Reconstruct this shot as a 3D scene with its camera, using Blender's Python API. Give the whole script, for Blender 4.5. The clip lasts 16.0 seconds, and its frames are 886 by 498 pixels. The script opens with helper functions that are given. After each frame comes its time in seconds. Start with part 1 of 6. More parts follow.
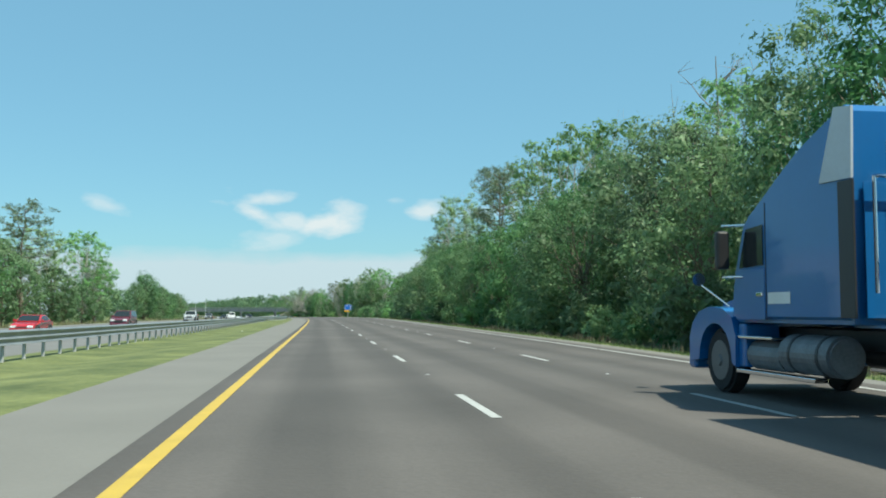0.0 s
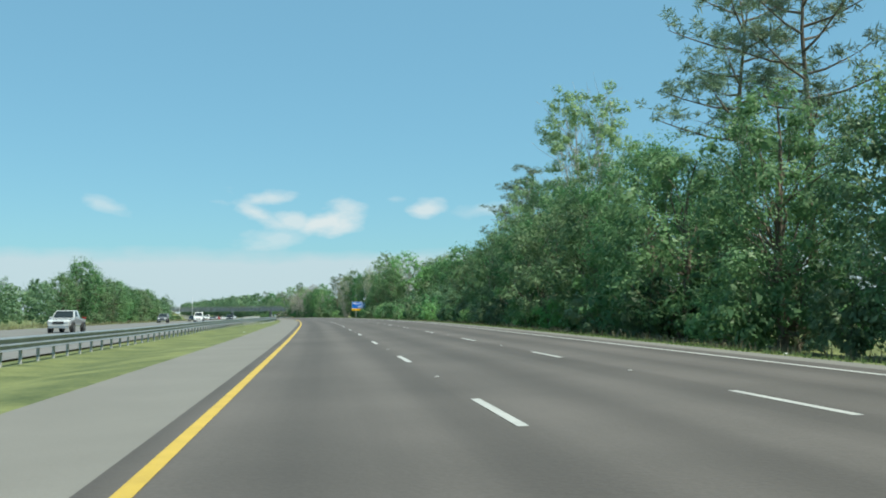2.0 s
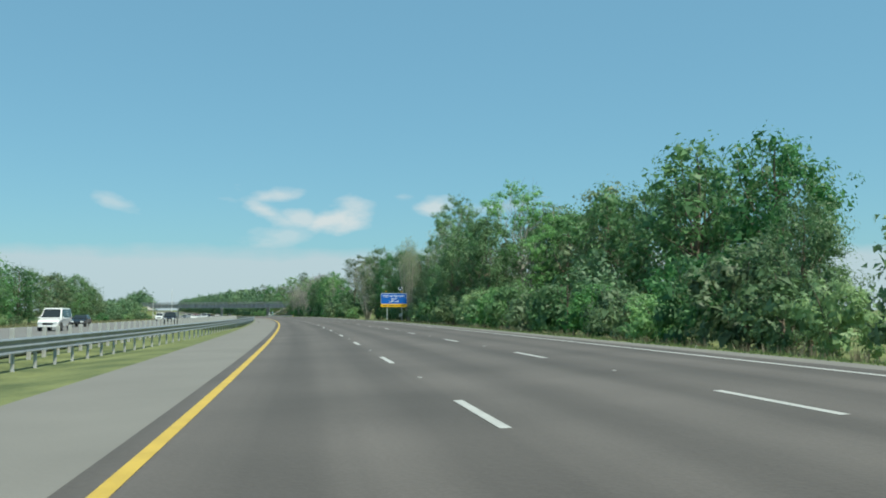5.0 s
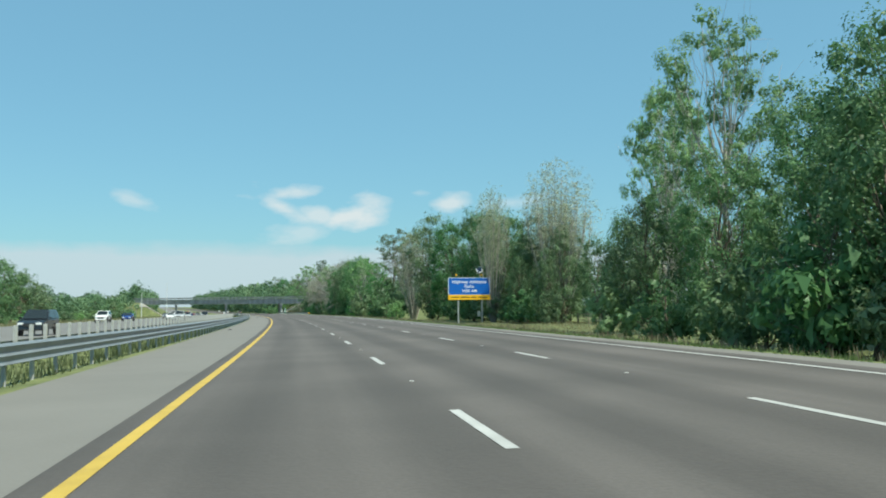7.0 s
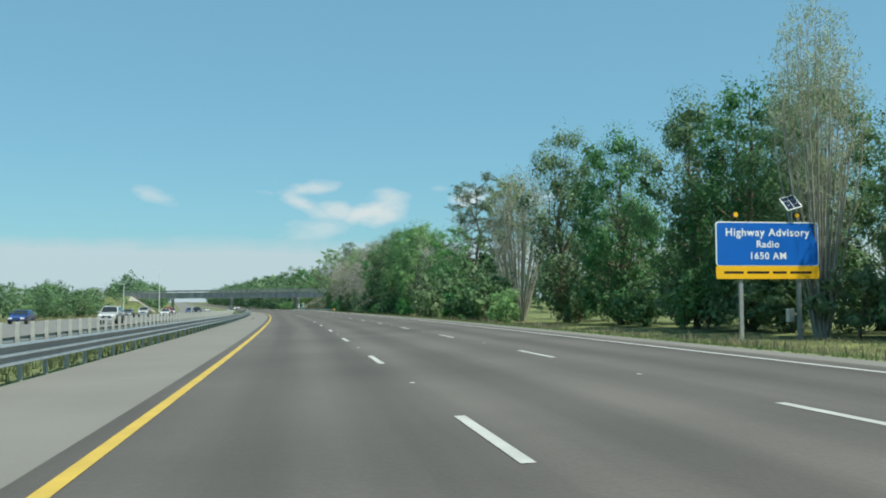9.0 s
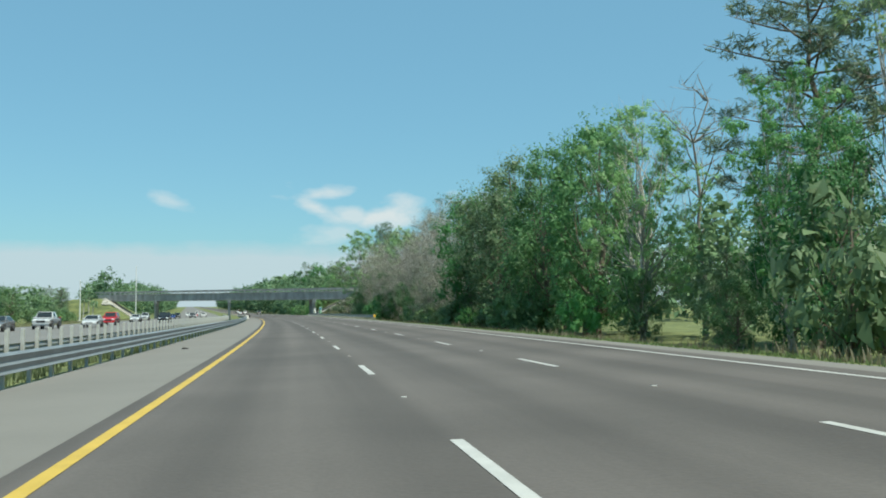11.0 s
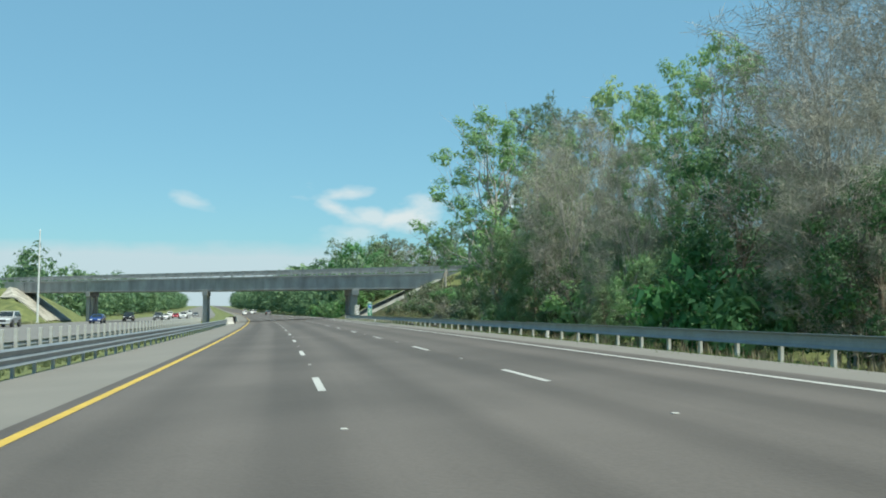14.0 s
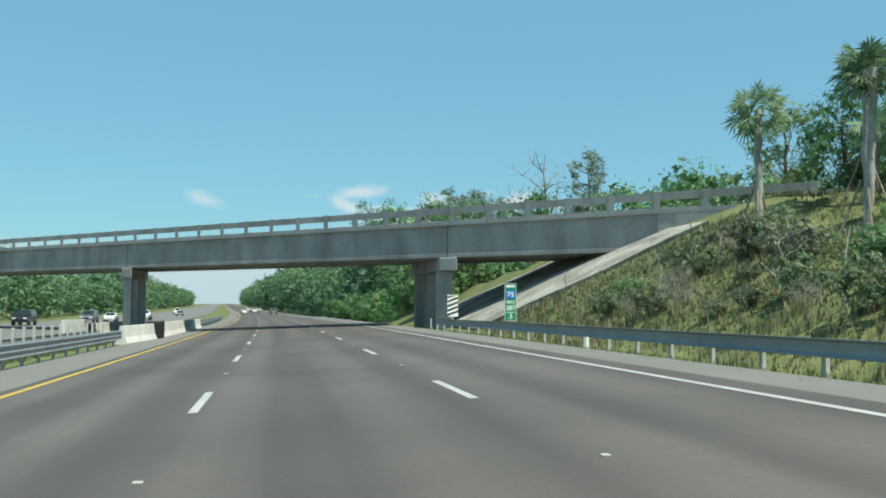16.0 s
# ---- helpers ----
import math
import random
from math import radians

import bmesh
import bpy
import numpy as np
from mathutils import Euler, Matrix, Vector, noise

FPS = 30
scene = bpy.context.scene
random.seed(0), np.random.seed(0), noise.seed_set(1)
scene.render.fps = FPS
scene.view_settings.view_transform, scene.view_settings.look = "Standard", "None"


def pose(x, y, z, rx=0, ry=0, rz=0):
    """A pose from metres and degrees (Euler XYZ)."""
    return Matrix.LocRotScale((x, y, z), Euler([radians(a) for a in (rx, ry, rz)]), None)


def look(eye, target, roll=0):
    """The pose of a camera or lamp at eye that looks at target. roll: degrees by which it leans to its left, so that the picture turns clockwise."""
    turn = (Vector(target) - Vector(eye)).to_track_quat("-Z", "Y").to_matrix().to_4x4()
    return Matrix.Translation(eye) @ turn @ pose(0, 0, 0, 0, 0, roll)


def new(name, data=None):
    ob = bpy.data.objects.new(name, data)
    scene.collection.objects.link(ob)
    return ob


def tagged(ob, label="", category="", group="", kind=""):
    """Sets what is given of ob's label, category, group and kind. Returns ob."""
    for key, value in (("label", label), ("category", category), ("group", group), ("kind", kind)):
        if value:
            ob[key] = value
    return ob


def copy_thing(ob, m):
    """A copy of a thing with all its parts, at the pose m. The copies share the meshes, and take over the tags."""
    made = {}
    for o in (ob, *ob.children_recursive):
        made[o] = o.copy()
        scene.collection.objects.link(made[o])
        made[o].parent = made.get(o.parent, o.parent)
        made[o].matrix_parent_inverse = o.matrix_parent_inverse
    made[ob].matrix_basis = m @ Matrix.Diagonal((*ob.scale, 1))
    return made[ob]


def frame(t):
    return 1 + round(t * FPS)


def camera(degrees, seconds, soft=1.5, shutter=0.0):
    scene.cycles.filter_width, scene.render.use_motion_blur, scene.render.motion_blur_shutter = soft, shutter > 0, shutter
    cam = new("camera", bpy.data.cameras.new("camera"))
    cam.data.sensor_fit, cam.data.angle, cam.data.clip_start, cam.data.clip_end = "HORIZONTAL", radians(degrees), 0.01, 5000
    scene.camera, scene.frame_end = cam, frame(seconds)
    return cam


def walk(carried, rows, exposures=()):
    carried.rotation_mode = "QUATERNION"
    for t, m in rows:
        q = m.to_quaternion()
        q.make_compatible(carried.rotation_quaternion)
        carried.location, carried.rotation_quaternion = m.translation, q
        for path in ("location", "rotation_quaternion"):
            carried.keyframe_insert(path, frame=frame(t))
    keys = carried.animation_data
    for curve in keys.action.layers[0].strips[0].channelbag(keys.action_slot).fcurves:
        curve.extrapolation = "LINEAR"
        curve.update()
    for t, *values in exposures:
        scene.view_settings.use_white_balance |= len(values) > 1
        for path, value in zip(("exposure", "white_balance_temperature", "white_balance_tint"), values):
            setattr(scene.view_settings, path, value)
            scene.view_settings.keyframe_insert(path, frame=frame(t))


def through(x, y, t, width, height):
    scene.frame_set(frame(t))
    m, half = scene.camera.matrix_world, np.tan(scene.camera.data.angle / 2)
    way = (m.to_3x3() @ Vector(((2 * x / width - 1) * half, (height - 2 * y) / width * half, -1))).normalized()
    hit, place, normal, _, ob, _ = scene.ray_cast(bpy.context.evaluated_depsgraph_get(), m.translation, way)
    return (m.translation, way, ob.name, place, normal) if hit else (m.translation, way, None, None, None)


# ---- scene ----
cam = camera(52.40, 16.0, soft=1.9)
# seconds, x, y, z, yaw, pitch, roll
ROWS = [
    (0, -2.103, 25.92, 1.299, -7.797, 3.964, -0.077),
    (0.5, -2.079, 44.645, 1.291, -7.843, 3.926, -0.264),
    (1, -2.064, 63.309, 1.28, -7.692, 4.085, 0.014),
    (1.5, -2.028, 81.947, 1.253, -7.703, 3.962, 0.404),
    (2, -2.05, 100.363, 1.226, -7.711, 3.859, 0.327),
    (2.5, -2.022, 118.655, 1.2, -7.546, 3.853, 0.2),
    (3, -2.193, 136.679, 1.171, -7.556, 3.91, 0.095),
    (3.5, -2.372, 155.031, 1.145, -7.568, 3.935, -0.073),
    (4, -2.49, 173.626, 1.13, -7.509, 3.808, -0.006),
    (5.25, -3.106, 220.051, 0.941, -7.174, 3.717, 0.128),
    (6.5, -4.424, 266.373, 0.727, -6.52, 3.613, 0.242),
    (7, -5.192, 284.868, 0.64, -6.154, 3.474, 0.292),
    (7.5, -6.146, 303.5, 0.544, -6.104, 3.607, 0.442),
    (8, -7.162, 322.148, 0.42, -5.594, 3.351, 0.401),
    (9.25, -10.162, 368.534, 0.109, -4.877, 3.194, 0.192),
    (10.5, -13.722, 414.594, -0.202, -4.364, 3.394, 0.139),
    (11, -15.281, 432.93, -0.347, -4.05, 3.482, 0.248),
    (11.5, -17.001, 451.777, -0.505, -3.893, 3.532, 0.055),
    (12, -18.786, 470.675, -0.662, -3.631, 3.525, -0.012),
    (12.5, -20.659, 489.339, -0.818, -3.542, 3.585, -0.028),
    (13, -22.427, 507.853, -0.965, -3.119, 3.528, -0.016),
    (13.5, -24.347, 526.437, -1.115, -2.908, 3.624, -0.1),
    (14, -26.427, 545.176, -1.27, -2.851, 3.568, -0.22),
    (14.5, -28.436, 564.08, -1.424, -2.576, 3.557, -0.352),
    (15, -30.511, 582.972, -1.576, -2.464, 3.558, -0.499),
    (15.5, -32.58, 601.624, -1.721, -2.11, 3.359, -0.472),
    (16, -34.786, 620.412, -1.866, -2.001, 3.459, -0.265),
]
walk(cam, [(t, pose(x, y, z, 90 + p, r, w)) for t, x, y, z, w, p, r in ROWS], [(t, e, 6780, -2) for t, e in ((0, 0.95), (1, 0.9), (2.5, 0.84), (4, 0.71), (6.5, 0.76), (7, 0.85), (8, 0.74), (10.5, 0.79), (12, 0.83), (14.5, 0.87), (16, 0.86))])

# ---------------------------------------------------------------- world and sun
SUN_EL, SUN_AZ = 61.0, -134.0          # degrees; azimuth counter-clockwise from +y (so minus is to the right)
world = bpy.data.worlds.new("sky")
scene.world = world
world.use_nodes = True
wn, wl = world.node_tree.nodes, world.node_tree.links
wn.clear()
w_out = wn.new("ShaderNodeOutputWorld")
w_bg = wn.new("ShaderNodeBackground")
w_sky = wn.new("ShaderNodeTexSky")
w_sky.sky_type = "NISHITA"
w_sky.sun_disc = False
w_sky.sun_elevation = radians(SUN_EL)
w_sky.sun_rotation = radians(-SUN_AZ)
w_sky.air_density, w_sky.dust_density, w_sky.ozone_density = 1.0, 0.6, 1.0
w_bg.inputs["Strength"].default_value = 0.08


def w_math(op, a, b=None, clamp=False):
    n = wn.new("ShaderNodeMath")
    n.operation, n.use_clamp = op, clamp
    for i, v in enumerate((a, b)):
        if v is None:
            continue
        if isinstance(v, (int, float)):
            n.inputs[i].default_value = v
        else:
            wl.new(v, n.inputs[i])
    return n.outputs[0]


def w_mix(fac, a, b, blend="MIX"):
    n = wn.new("ShaderNodeMix")
    n.data_type, n.blend_type = "RGBA", blend
    for i, v in ((0, fac), (6, a), (7, b)):
        if isinstance(v, (int, float)):
            n.inputs[i].default_value = v
        elif isinstance(v, tuple):
            n.inputs[i].default_value = (*v, 1)
        else:
            wl.new(v, n.inputs[i])
    return n.outputs[2]


w_tc = wn.new("ShaderNodeTexCoord")
w_sep = wn.new("ShaderNodeSeparateXYZ")
wl.new(w_tc.outputs["Generated"], w_sep.inputs[0])
w_ahead = w_math("MAXIMUM", w_sep.outputs[1], 0.05)
w_px, w_pz = w_math("DIVIDE", w_sep.outputs[0], w_ahead), w_math("DIVIDE", w_sep.outputs[2], w_ahead)
w_noise = wn.new("ShaderNodeTexNoise")
w_map = wn.new("ShaderNodeMapping")
w_map.inputs["Scale"].default_value = (1.0, 1.0, 2.2)
wl.new(w_tc.outputs["Generated"], w_map.inputs[0])
wl.new(w_map.outputs[0], w_noise.inputs["Vector"])
w_noise.inputs["Scale"].default_value, w_noise.inputs["Detail"].default_value = 22.0, 7.0
w_grain = w_math("SUBTRACT", w_noise.outputs["Fac"], 0.5)
w_warp, w_split = wn.new("ShaderNodeTexNoise"), wn.new("ShaderNodeSeparateColor")
wl.new(w_tc.outputs["Generated"], w_warp.inputs["Vector"])
w_warp.inputs["Scale"].default_value, w_warp.inputs["Detail"].default_value = 14.0, 5.0
wl.new(w_warp.outputs["Color"], w_split.inputs[0])
w_px = w_math("ADD", w_px, w_math("MULTIPLY", w_math("SUBTRACT", w_split.outputs[0], 0.5), 0.024))
w_pz = w_math("ADD", w_pz, w_math("MULTIPLY", w_math("SUBTRACT", w_split.outputs[1], 0.5), 0.014))


def wisp(x, z, half, high, tilt, strong):
    """One wisp of cloud: an oval in the sky ahead, frayed by noise."""
    c, s = math.cos(radians(tilt)), math.sin(radians(tilt))
    dx, dz = w_math("SUBTRACT", w_px, x), w_math("SUBTRACT", w_pz, z)
    u = w_math("DIVIDE", w_math("ADD", w_math("MULTIPLY", dx, c), w_math("MULTIPLY", dz, s)), half)
    v = w_math("DIVIDE", w_math("SUBTRACT", w_math("MULTIPLY", dz, c), w_math("MULTIPLY", dx, s)), high)
    r = w_math("SQRT", w_math("ADD", w_math("MULTIPLY", u, u), w_math("MULTIPLY", v, v)))
    m = w_math("ADD", w_math("SUBTRACT", 1.0, r), w_math("MULTIPLY", w_grain, 2.6))
    return w_math("MULTIPLY", w_math("MULTIPLY", m, 1.1, True), strong)


w_cloud = None
for row in ((-0.066, 0.1235, 0.046, 0.0095, 6, 0.75), (-0.066, 0.106, 0.046, 0.0125, -32, 0.8), (0.010, 0.099, 0.058, 0.0165, 15, 0.95), (-0.045, 0.081, 0.045, 0.012, 8, 0.5), (-0.03, 0.097, 0.036, 0.013, -14, 0.75),
            (-0.234, 0.116, 0.026, 0.010, -22, 0.5), (0.118, 0.1145, 0.022, 0.011, 5, 0.8), (0.078, 0.123, 0.018, 0.006, 10, 0.5), (0.182, 0.111, 0.046, 0.010, 8, 0.45)):
    o = wisp(*row)
    w_cloud = o if w_cloud is None else w_math("MAXIMUM", w_cloud, o)
# low bank of thin white haze cloud along the horizon
w_low = w_math("SUBTRACT", 1.0, w_math("DIVIDE", w_math("SUBTRACT", w_math("ABSOLUTE", w_sep.outputs[2]), w_math("ADD", 0.052, w_math("MULTIPLY", w_grain, 0.02))), 0.016), True)
w_low = w_math("MULTIPLY", w_low, 0.85)
w_tint = w_mix(1.0, w_sky.outputs[0], (0.72, 1.02, 1.08), "MULTIPLY")
w_even = w_mix(0.6, w_tint, (1.55, 3.25, 4.95))          # thin high haze evens the blue
w_col = w_mix(w_cloud, w_mix(w_low, w_even, (4.05, 4.75, 5.6)), (5.2, 5.5, 6.1))
wl.new(w_col, w_bg.inputs[0])
wl.new(w_bg.outputs[0], w_out.inputs[0])

sun = new("sun", bpy.data.lights.new("sun", "SUN"))
sun.data.energy, sun.data.angle, sun.data.color = 3.6, radians(0.6), (1.0, 0.95, 0.87)
_az, _el = radians(SUN_AZ), radians(SUN_EL)
_to = Vector((-math.sin(_az) * math.cos(_el), math.cos(_az) * math.cos(_el), math.sin(_el)))
sun.matrix_world = look(_to * 100, (0, 0, 0))

# ---------------------------------------------------------------- the line of the road
K_KNOTS = np.arange(-60, 1021, 90.0)
K_VALS = [-1.232, -0.299, 1.089, 3.206, 3.432, 2.799, 2.74, 2.827, 2.156, 1.814, 1.637, 1.1, 0.5]
BANK_KNOTS, BANK_VALS = [-60, 0, 60, 150, 350, 550, 750, 900], [-1.431, -1.431, 0.788, 3.008, 2.496, 3.7, 5.8, 2.0]
Z_KNOTS = [-60, 60, 180, 300, 420, 540, 660, 780, 900, 1100]
Z_VALS = [-0.019, 0.026, -0.086, -0.659, -1.465, -2.467, -3.528, -4.65, -5.3, -5.7]
S_TAB = np.arange(-400.0, 3400.0, 2.0)
_k = np.interp(S_TAB, K_KNOTS, K_VALS, left=-0.5, right=0.0) * 1e-4
_th = np.concatenate([[0], np.cumsum(_k[1:] + _k[:-1])])
_th -= np.interp(0, S_TAB, _th)
_cx = np.concatenate([[0], np.cumsum(-np.sin(_th[1:]) - np.sin(_th[:-1]))])
_cy = np.concatenate([[0], np.cumsum(np.cos(_th[1:]) + np.cos(_th[:-1]))])
_cx -= np.interp(0, S_TAB, _cx)
_cy -= np.interp(0, S_TAB, _cy)


def heading(s):
    return np.interp(s, S_TAB, _th)


def plan(s, d):
    """World x, y of a point s metres along the road and d metres to the right of its first lane line."""
    t = heading(s)
    return np.interp(s, S_TAB, _cx) + d * np.cos(t), np.interp(s, S_TAB, _cy) + d * np.sin(t)


def road_z(s, d):
    return np.interp(s, BANK_KNOTS, BANK_VALS) * 0.01 * np.clip(d, -12.0, 9.2) + np.interp(s, Z_KNOTS, Z_VALS)


YELLOW, LINE1, LINE2, WHITE = -3.542, 0.0, 3.66, 6.949
OPP = -0.40
OPP_IN, OPP_OUT = -13.0, -33.0         # the far carriageway's paved edges


def edge_l(s):
    return np.interp(s, [-100, 60, 115, 175, 300, 340, 500, 600, 674, 720], [-6.0, -6.0, -6.5, -6.6, -6.75, -7.0, -7.0, -6.5, -6.0, -6.0])


def edge_r(s):
    return np.interp(s, [-100, 500, 560, 1000], [8.15, 8.3, 8.75, 8.75])


# the overbridge: its near face runs through these two points (s, d)
B_S0, B_D0, B_SLOPE = 676.09, 11.44, -1.05
B_WIDE = 10.5


def apron(d):
    """How far the slope paving reaches out before the bridge."""
    return np.interp(d, [11.6, 21.0], [7.4, 4.4])


def bridge_s(d):
    return B_S0 + B_SLOPE * (d - B_D0)


def ground_z(s, d):
    """Height of the ground sheet."""
    s, d = np.asarray(s, float), np.asarray(d, float)
    prof = np.interp(d, [-2000, -300, -60, -44, -36, -33.3, -32.8, -13.3, -12.1, -11.2, -9.5, -8.0, -7.0, -6.9, 8.05, 8.9, 11, 15, 19, 26, 60, 300, 2000],
                     [-3, -2.5, -0.5, -0.5, -0.3, -0.02, -0.1, -0.1, -0.08, -0.1, -0.22, -0.1, -0.05, -0.05, -0.03, -0.06, -0.35, -0.8, -0.95, -0.8, -0.9, -2, -3])
    prof = np.where((d > edge_l(s) - 0.03) & (d < 0), -0.1, prof)
    prof = np.where((d < edge_r(s) - 0.05) & (d > 0), -0.1, prof)
    mid = np.interp(s, Z_KNOTS, Z_VALS)
    far_side = np.clip((-12.0 - d) / 1.2, 0, 1)
    z = prof + road_z(s, d) * (1 - far_side) + (mid + OPP) * far_side
    # embankments that carry the overbridge
    ax = np.abs(s - (bridge_s(d) + B_WIDE / 2)) / math.hypot(1, B_SLOPE)
    near = (s < bridge_s(d) + B_WIDE / 2) & (d > 0)
    top = np.where(near, np.interp(ax, [6.0, 9.5, 20.0, 40.0], [6.25, 4.25, 2.4, -1.0]), 6.25 - np.clip((ax - 7.0) * 0.5, 0, 50))
    right = np.minimum(top, (d - 11.3) * 0.54 - 0.3)
    left = np.minimum(top, (-d - 38.0) * 0.62 - 0.5)
    fade = np.clip((np.abs(d) - 62) * 0.25, 0, 9)
    e = np.where(d > 0, right, left) - fade + road_z(s, np.clip(d, -5, 9))
    rough = 0.12 * np.sin(s * 0.41 + d * 0.9) * np.sin(d * 0.37 - s * 0.13)
    z = np.where((d > 11) | (d < -30), z + rough, z)
    return np.where((np.abs(d) > 9.5) & ((d > 11) | (d < -36)), np.maximum(z, e + rough * 0.6), z)


def at(s, d, up=0.0):
    """World place on the ground sheet."""
    x, y = plan(s, d)
    return Vector((float(x), float(y), float(ground_z(s, d)) + up))


def on_road(s, d, up=0.0):
    x, y = plan(s, d)
    return Vector((float(x), float(y), float(road_z(s, d)) + up))


def stand(s, d, turn=0.0, up=0.0, size=1.0, road=False):
    """Pose of a thing that stands at (s, d), its +y along the road."""
    p = on_road(s, d, up) if road else at(s, d, up)
    return Matrix.Translation(p) @ Matrix.Rotation(float(heading(s)) + radians(turn), 4, "Z") @ Matrix.Scale(size, 4)


# ---------------------------------------------------------------- materials
def material(name, base, rough=0.8, metal=0.0, vary=0.25, scale=1.0, fine=12.0, bump=0.15, second=None, coords="Object", **extra):
    """Plain surface: base colour broken up by a broad and a fine noise, with relief."""
    m = bpy.data.materials.new(name)
    m.use_nodes = True
    n, l = m.node_tree.nodes, m.node_tree.links
    b = n["Principled BSDF"]
    tc = n.new("ShaderNodeTexCoord")
    n1, n2 = n.new("ShaderNodeTexNoise"), n.new("ShaderNodeTexNoise")
    n1.inputs["Scale"].default_value, n1.inputs["Detail"].default_value = scale, 5
    n2.inputs["Scale"].default_value, n2.inputs["Detail"].default_value = scale * fine, 4
    l.new(tc.outputs[coords], n1.inputs["Vector"])
    l.new(tc.outputs[coords], n2.inputs["Vector"])
    add = n.new("ShaderNodeMath")
    add.operation = "MULTIPLY_ADD"
    l.new(n2.outputs["Fac"], add.inputs[0])
    add.inputs[1].default_value = 0.5
    l.new(n1.outputs["Fac"], add.inputs[2])
    ramp = n.new("ShaderNodeValToRGB")
    lo = [c * (1 - vary) for c in base]
    hi = [min(1, c * (1 + vary)) for c in (second or base)]
    ramp.color_ramp.elements[0].position, ramp.color_ramp.elements[1].position = 0.5, 1.0
    ramp.color_ramp.elements[0].color, ramp.color_ramp.elements[1].color = (*lo, 1), (*hi, 1)
    l.new(add.outputs[0], ramp.inputs[0])
    l.new(ramp.outputs[0], b.inputs["Base Color"])
    b.inputs["Roughness"].default_value, b.inputs["Metallic"].default_value = rough, metal
    for key, value in extra.items():
        b.inputs[key.replace("_", " ")].default_value = value
    if bump:
        bp = n.new("ShaderNodeBump")
        bp.inputs["Strength"].default_value, bp.inputs["Distance"].default_value = bump, 0.02
        l.new(n2.outputs["Fac"], bp.inputs["Height"])
        l.new(bp.outputs[0], b.inputs["Normal"])
    return m


def leaf_material(name, dark, light, through=0.35):
    """Leaves: colour varies from leaf to leaf, over the crown and from tree to tree."""
    m = bpy.data.materials.new(name)
    m.use_nodes = True
    n, l = m.node_tree.nodes, m.node_tree.links
    n.clear()
    out = n.new("ShaderNodeOutputMaterial")
    geo, info = n.new("ShaderNodeNewGeometry"), n.new("ShaderNodeObjectInfo")
    tc, noise_n = n.new("ShaderNodeTexCoord"), n.new("ShaderNodeTexNoise")
    noise_n.inputs["Scale"].default_value, noise_n.inputs["Detail"].default_value = 0.45, 3
    l.new(tc.outputs["Object"], noise_n.inputs["Vector"])
    a = n.new("ShaderNodeMath"); a.operation = "MULTIPLY_ADD"
    l.new(geo.outputs["Random Per Island"], a.inputs[0]); a.inputs[1].default_value = 0.24
    l.new(noise_n.outputs["Fac"], a.inputs[2])
    a2 = n.new("ShaderNodeMath"); a2.operation = "MULTIPLY_ADD"
    l.new(info.outputs["Random"], a2.inputs[0]); a2.inputs[1].default_value = 0.5
    l.new(a.outputs[0], a2.inputs[2])
    ramp = n.new("ShaderNodeValToRGB")
    ramp.color_ramp.elements[0].position, ramp.color_ramp.elements[1].position = 0.45, 1.0
    ramp.color_ramp.elements[0].color, ramp.color_ramp.elements[1].color = (*dark, 1), (*light, 1)
    l.new(a2.outputs[0], ramp.inputs[0])
    d, t, mix = n.new("ShaderNodeBsdfPrincipled"), n.new("ShaderNodeBsdfTranslucent"), n.new("ShaderNodeMixShader")
    d.inputs["Roughness"].default_value = 0.5
    d.inputs["Specular IOR Level"].default_value = 0.35
    own, hue, sat = n.new("ShaderNodeTexWhiteNoise"), n.new("ShaderNodeHueSaturation"), n.new("ShaderNodeMapRange")
    own.noise_dimensions = "1D"
    l.new(info.outputs["Random"], own.inputs["W"])
    turn = n.new("ShaderNodeMapRange")
    for node, lo, hi in ((turn, 0.492, 0.54), (sat, 0.72, 1.0)):
        node.inputs["To Min"].default_value, node.inputs["To Max"].default_value = lo, hi
        l.new(own.outputs["Value"], node.inputs["Value"])
    l.new(turn.outputs[0], hue.inputs["Hue"]); l.new(sat.outputs[0], hue.inputs["Saturation"])
    l.new(ramp.outputs[0], hue.inputs["Color"])
    l.new(hue.outputs[0], d.inputs["Base Color"])
    l.new(hue.outputs[0], t.inputs["Color"])
    mix.inputs[0].default_value = through
    l.new(d.outputs[0], mix.inputs[1]); l.new(t.outputs[0], mix.inputs[2])
    l.new(mix.outputs[0], out.inputs[0])
    return m


